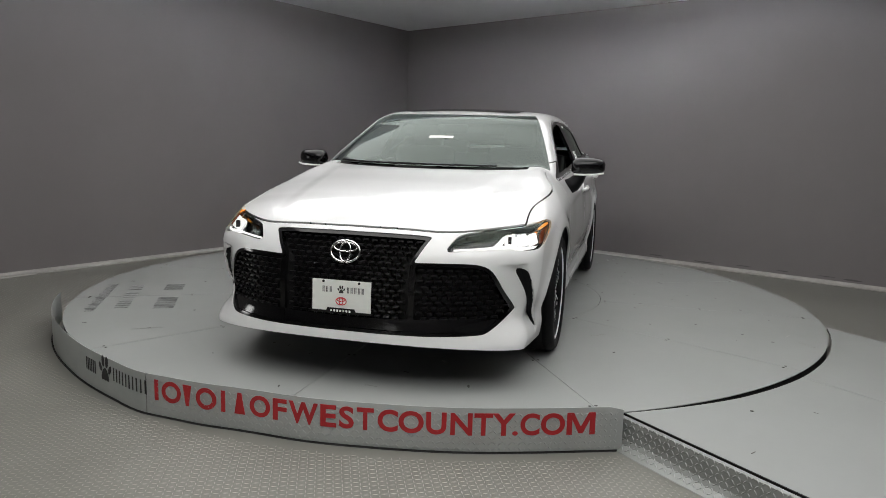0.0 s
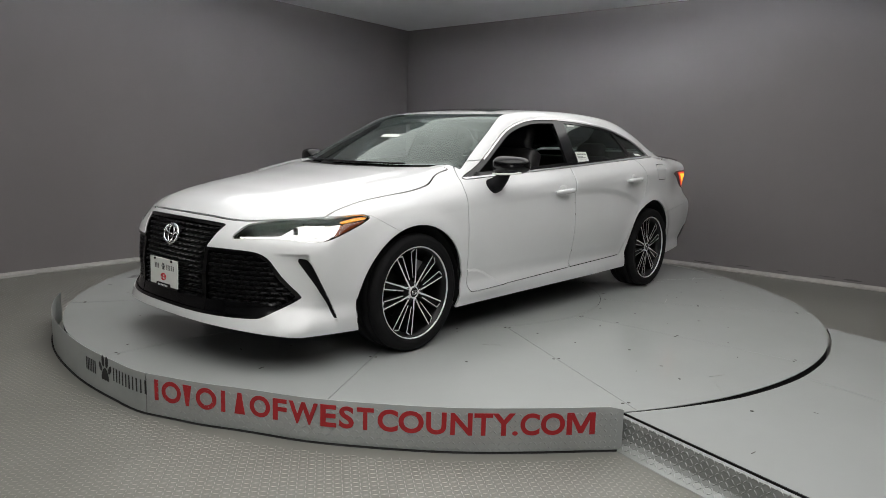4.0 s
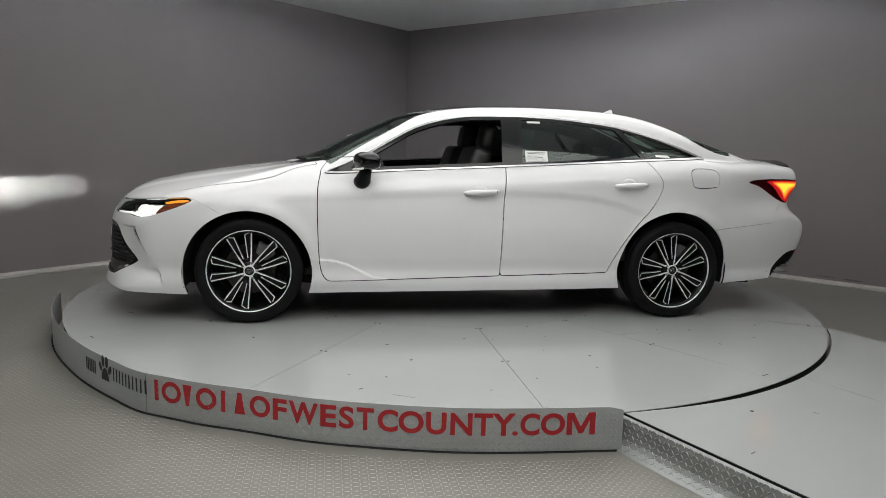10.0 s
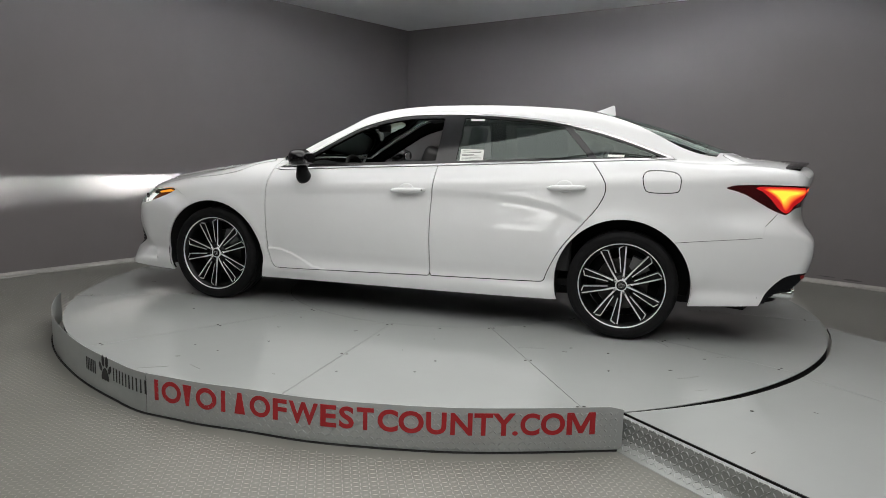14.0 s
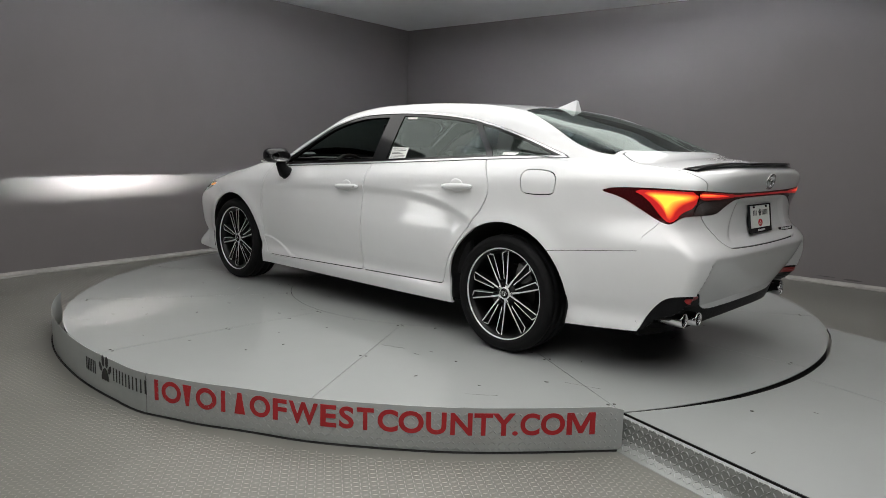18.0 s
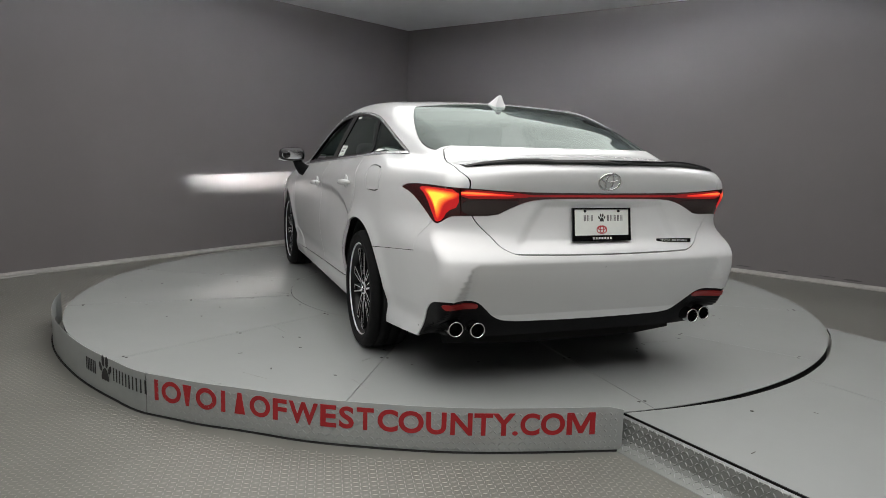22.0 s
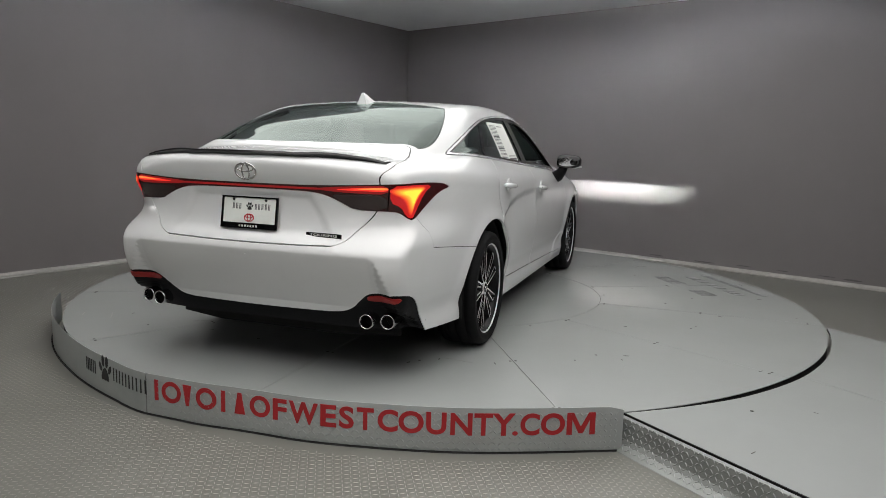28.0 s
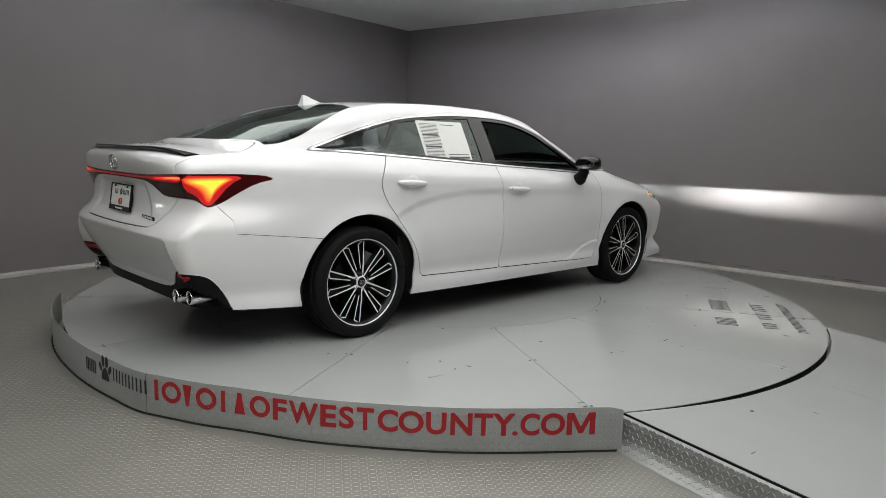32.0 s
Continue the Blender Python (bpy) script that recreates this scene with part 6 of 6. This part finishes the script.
for a0, a1, kind in MARKS[:6]:
    w = 0.021
    k = math.degrees(w / 2.77)
    if kind == 0:
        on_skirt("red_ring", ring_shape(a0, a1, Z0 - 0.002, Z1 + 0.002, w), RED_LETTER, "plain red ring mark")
    elif kind == 1:
        b = (a0 + a1) / 2 - k / 2
        on_skirt("red_bar", [(b, Z0), (b + k, Z0), (b + k, Z1), (b, Z1)], RED_LETTER, "plain red bar mark")
    else:
        # a plain wedge, wide above or wide below
        lo, hi = (0.18, 0.52) if kind == 2 else (0.52, 0.18)
        mid, half = (a0 + a1) / 2, (a1 - a0) / 2
        on_skirt("red_wedge", [(mid - half * lo, Z0), (mid + half * lo, Z0), (mid + half * hi, Z1), (mid - half * hi, Z1)], RED_LETTER, "plain red wedge mark")


def letter(ch, a0, a1):
    """One raised red letter of the printed address, bent round the skirt."""
    fc = bpy.data.curves.new("letter", "FONT")
    fc.body, fc.size, fc.offset, fc.resolution_u = ch, 1.0, 0.028, 4
    fo = bpy.data.objects.new("letter", fc)
    me = bpy.data.meshes.new_from_object(fo)
    bpy.data.objects.remove(fo)
    co = np.array([v.co[:] for v in me.vertices])
    lo, hi = co.min(0), co.max(0)
    n = len(co)
    z1 = Z1 if ch != "." else Z0 + 0.02
    V = []
    for out in (0.0006, 0.0026):
        for x, y, _ in co:
            V.append(skirt_point(a0 + (a1 - a0) * (x - lo[0]) / (hi[0] - lo[0]), Z0 + (z1 - Z0) * (y - lo[1]) / (hi[1] - lo[1]), out))
    F = [tuple(n + i for i in p.vertices) for p in me.polygons]
    count = {}
    for p in me.polygons:
        for e in p.edge_keys:
            count[e] = count.get(e, 0) + 1
    F += [(a, b, n + b, n + a) for (a, b), k in count.items() if k == 1]
    bm = bmesh.new()
    vs = [bm.verts.new(v) for v in V]
    for f in F:
        bm.faces.new([vs[i] for i in f])
    bmesh.ops.recalc_face_normals(bm, faces=bm.faces)
    part("letter", bm, RED_LETTER, skirt, "red vinyl letter")


for ch, (a0, a1, kind) in zip("OFWESTCOUNTY.COM", MARKS[6:]):
    if ch == "M":
        u = [0.0, 0.0, 0.235, 0.5, 0.765, 1.0, 1.0, 0.81, 0.81, 0.575, 0.425, 0.19, 0.19]
        v = [0.0, 1.0, 1.0, 0.36, 1.0, 1.0, 0.0, 0.0, 0.68, 0.06, 0.06, 0.68, 0.0]
        on_skirt("letter", [(a0 + (a1 - a0) * p, Z0 + (Z1 - Z0) * q) for p, q in zip(u, v)], RED_LETTER, "red vinyl letter")
    else:
        letter(ch, a0, a1)
for k in range(3):
    b = 227.7 + 0.92 * k
    on_skirt("black_bar", [(b, -0.062), (b + 0.16, -0.062), (b + 0.16, 0.005), (b, 0.005)], BLACK_LETTER)
    on_skirt("black_bar", [(b + 0.45, -0.062), (b + 0.60, -0.062), (b + 0.60, 0.005), (b + 0.45, 0.005)], BLACK_LETTER)
for k in range(5):
    b = 234.2 + 1.28 * k
    on_skirt("black_bar", [(b, -0.052), (b + 0.16, -0.052), (b + 0.16, 0.015), (b, 0.015)], BLACK_LETTER)
    on_skirt("black_bar", [(b + 0.62, -0.052), (b + 0.80, -0.052), (b + 0.80, 0.015), (b + 0.62, 0.015)], BLACK_LETTER)
for o in paw(0.0, 0.0, 0.125):
    on_skirt("paw_print", [(232.4 + math.degrees(u / 2.80), -0.022 + v) for u, v in o], BLACK_LETTER, "black paw print mark")


# ---- raised lozenges of the tread plate ----
def lozenges(spots, size, height):
    """Low pointed lozenges: spots are rows of (origin, along, across, normal)."""
    n = len(spots)
    S = np.array(spots, float)
    o, a, b, u = S[:, 0], S[:, 1], S[:, 2], S[:, 3]
    L, Wd = size
    c = [o + a * L, o + b * Wd, o - a * L, o - b * Wd, o + a * L * 0.45 + u * height, o - a * L * 0.45 + u * height]
    V = np.stack(c, 1).reshape(-1, 3)
    f = np.array([(0, 1, 4), (1, 5, 4), (1, 2, 5), (2, 3, 5), (3, 4, 5), (3, 0, 4)])
    F = (f[None] + 6 * np.arange(n)[:, None, None]).reshape(-1, 3)
    return V, F


spots = []
pitch = 0.0245
z3 = np.array([0, 0, 1.0])
ALONG_FLOOR = np.array([math.cos(radians(234.5)), math.sin(radians(234.5)), 0])
ACROSS_FLOOR = np.array([-ALONG_FLOOR[1], ALONG_FLOOR[0], 0])
deck_a, deck_n = np.array(ALONG), np.array(ACROSS)
for i in range(-240, 240):
    for j in range(-240, 240):
        p = ALONG_FLOOR * i * pitch + ACROSS_FLOOR * j * pitch
        if not (-4.3 < p[0] < 1.6 and -4.6 < p[1] < 0.9):
            continue
        if math.hypot(p[0], p[1]) < 2.86:
            continue
        q = p - np.array(EDGE_A)
        if q @ deck_n > -0.1 and q @ deck_a > -0.1:
            continue
        if p[1] > -1.5 and p[0] > -2.6:
            continue
        k = 1 if (i + j) % 2 else -1
        a = (ALONG_FLOOR + k * ACROSS_FLOOR) / math.sqrt(2)
        b = (ACROSS_FLOOR - k * ALONG_FLOOR) / math.sqrt(2)
        spots.append((p + np.array([0, 0, FLOOR]), a, b, z3))
V, F = lozenges(spots, (0.0112, 0.0038), 0.0015)
tagged(sheet("floor_tread", V, F, FLOOR_TREAD, None), "raised lozenges of the grey tread-plate floor", "floor tread", kind="stuff")
spots = []
for i in range(100):
    for j in range(8):
        a, z = 240.6 + i * 0.455, FLOOR + 0.018 + 0.0255 * j
        if a > 286 or z > SKIRT_TOP - 0.012:
            continue
        c, s = math.cos(radians(a)), math.sin(radians(a))
        k = 1 if (i + j) % 2 else -1
        e, n3 = np.array([-s, c, 0]), np.array([c, s, 0])
        spots.append((np.array(skirt_point(a, z)), (e + k * z3) / 1.414, (z3 - k * e) / 1.414, n3))
V, F = lozenges(spots, (0.0115, 0.0040), 0.0024)
tagged(sheet("skirt_tread", V, F, SKIRT_PAINT, skirt), kind="stuff")
spots = []
SP = np.array(SIDE_PROF)
run = np.concatenate([[0], np.cumsum(np.linalg.norm(np.diff(SP, axis=0), axis=1))])
e = np.array(ALONG)
for i in range(150):
    for j in range(9):
        s, d = 0.015 + i * 0.024, 0.014 + 0.0215 * j
        if d > run[-1] - 0.008:
            continue
        w, z = np.interp(d, run, SP[:, 0]), np.interp(d, run, SP[:, 1])
        tw, tz = [np.interp(d + 0.004, run, SP[:, c]) - np.interp(d - 0.004, run, SP[:, c]) for c in (0, 1)]
        up = -(np.array(ACROSS) * tw + z3 * tz)
        up /= np.linalg.norm(up)
        n3 = np.cross(e, up)
        if n3 @ np.array(ACROSS) > 0:
            n3 = -n3
        k = 1 if (i + j) % 2 else -1
        spots.append((np.array(deck_at(s, w, z)) + n3 * 0.0003, (e + k * up) / 1.414, (up - k * e) / 1.414, n3))
V, F = lozenges(spots, (0.0118, 0.0036), 0.0022)
tagged(sheet("deck_tread", V, F, TREAD_LOZENGE, deck), kind="stuff")


def motions():
    rows = []
    for s in range(33):
        a = float(np.interp(s, np.arange(9) * 4.0, TURN))
        rows.append((float(s), a))
    walk(table, [(s, pose(0, 0, 0, 0, 0, a)) for s, a in rows])
    walk(car, [(s, pose(0, 0, 0, 0, 0, a) @ pose(CAR_SHIFT.x, CAR_SHIFT.y, 0)) for s, a in rows])


motions()
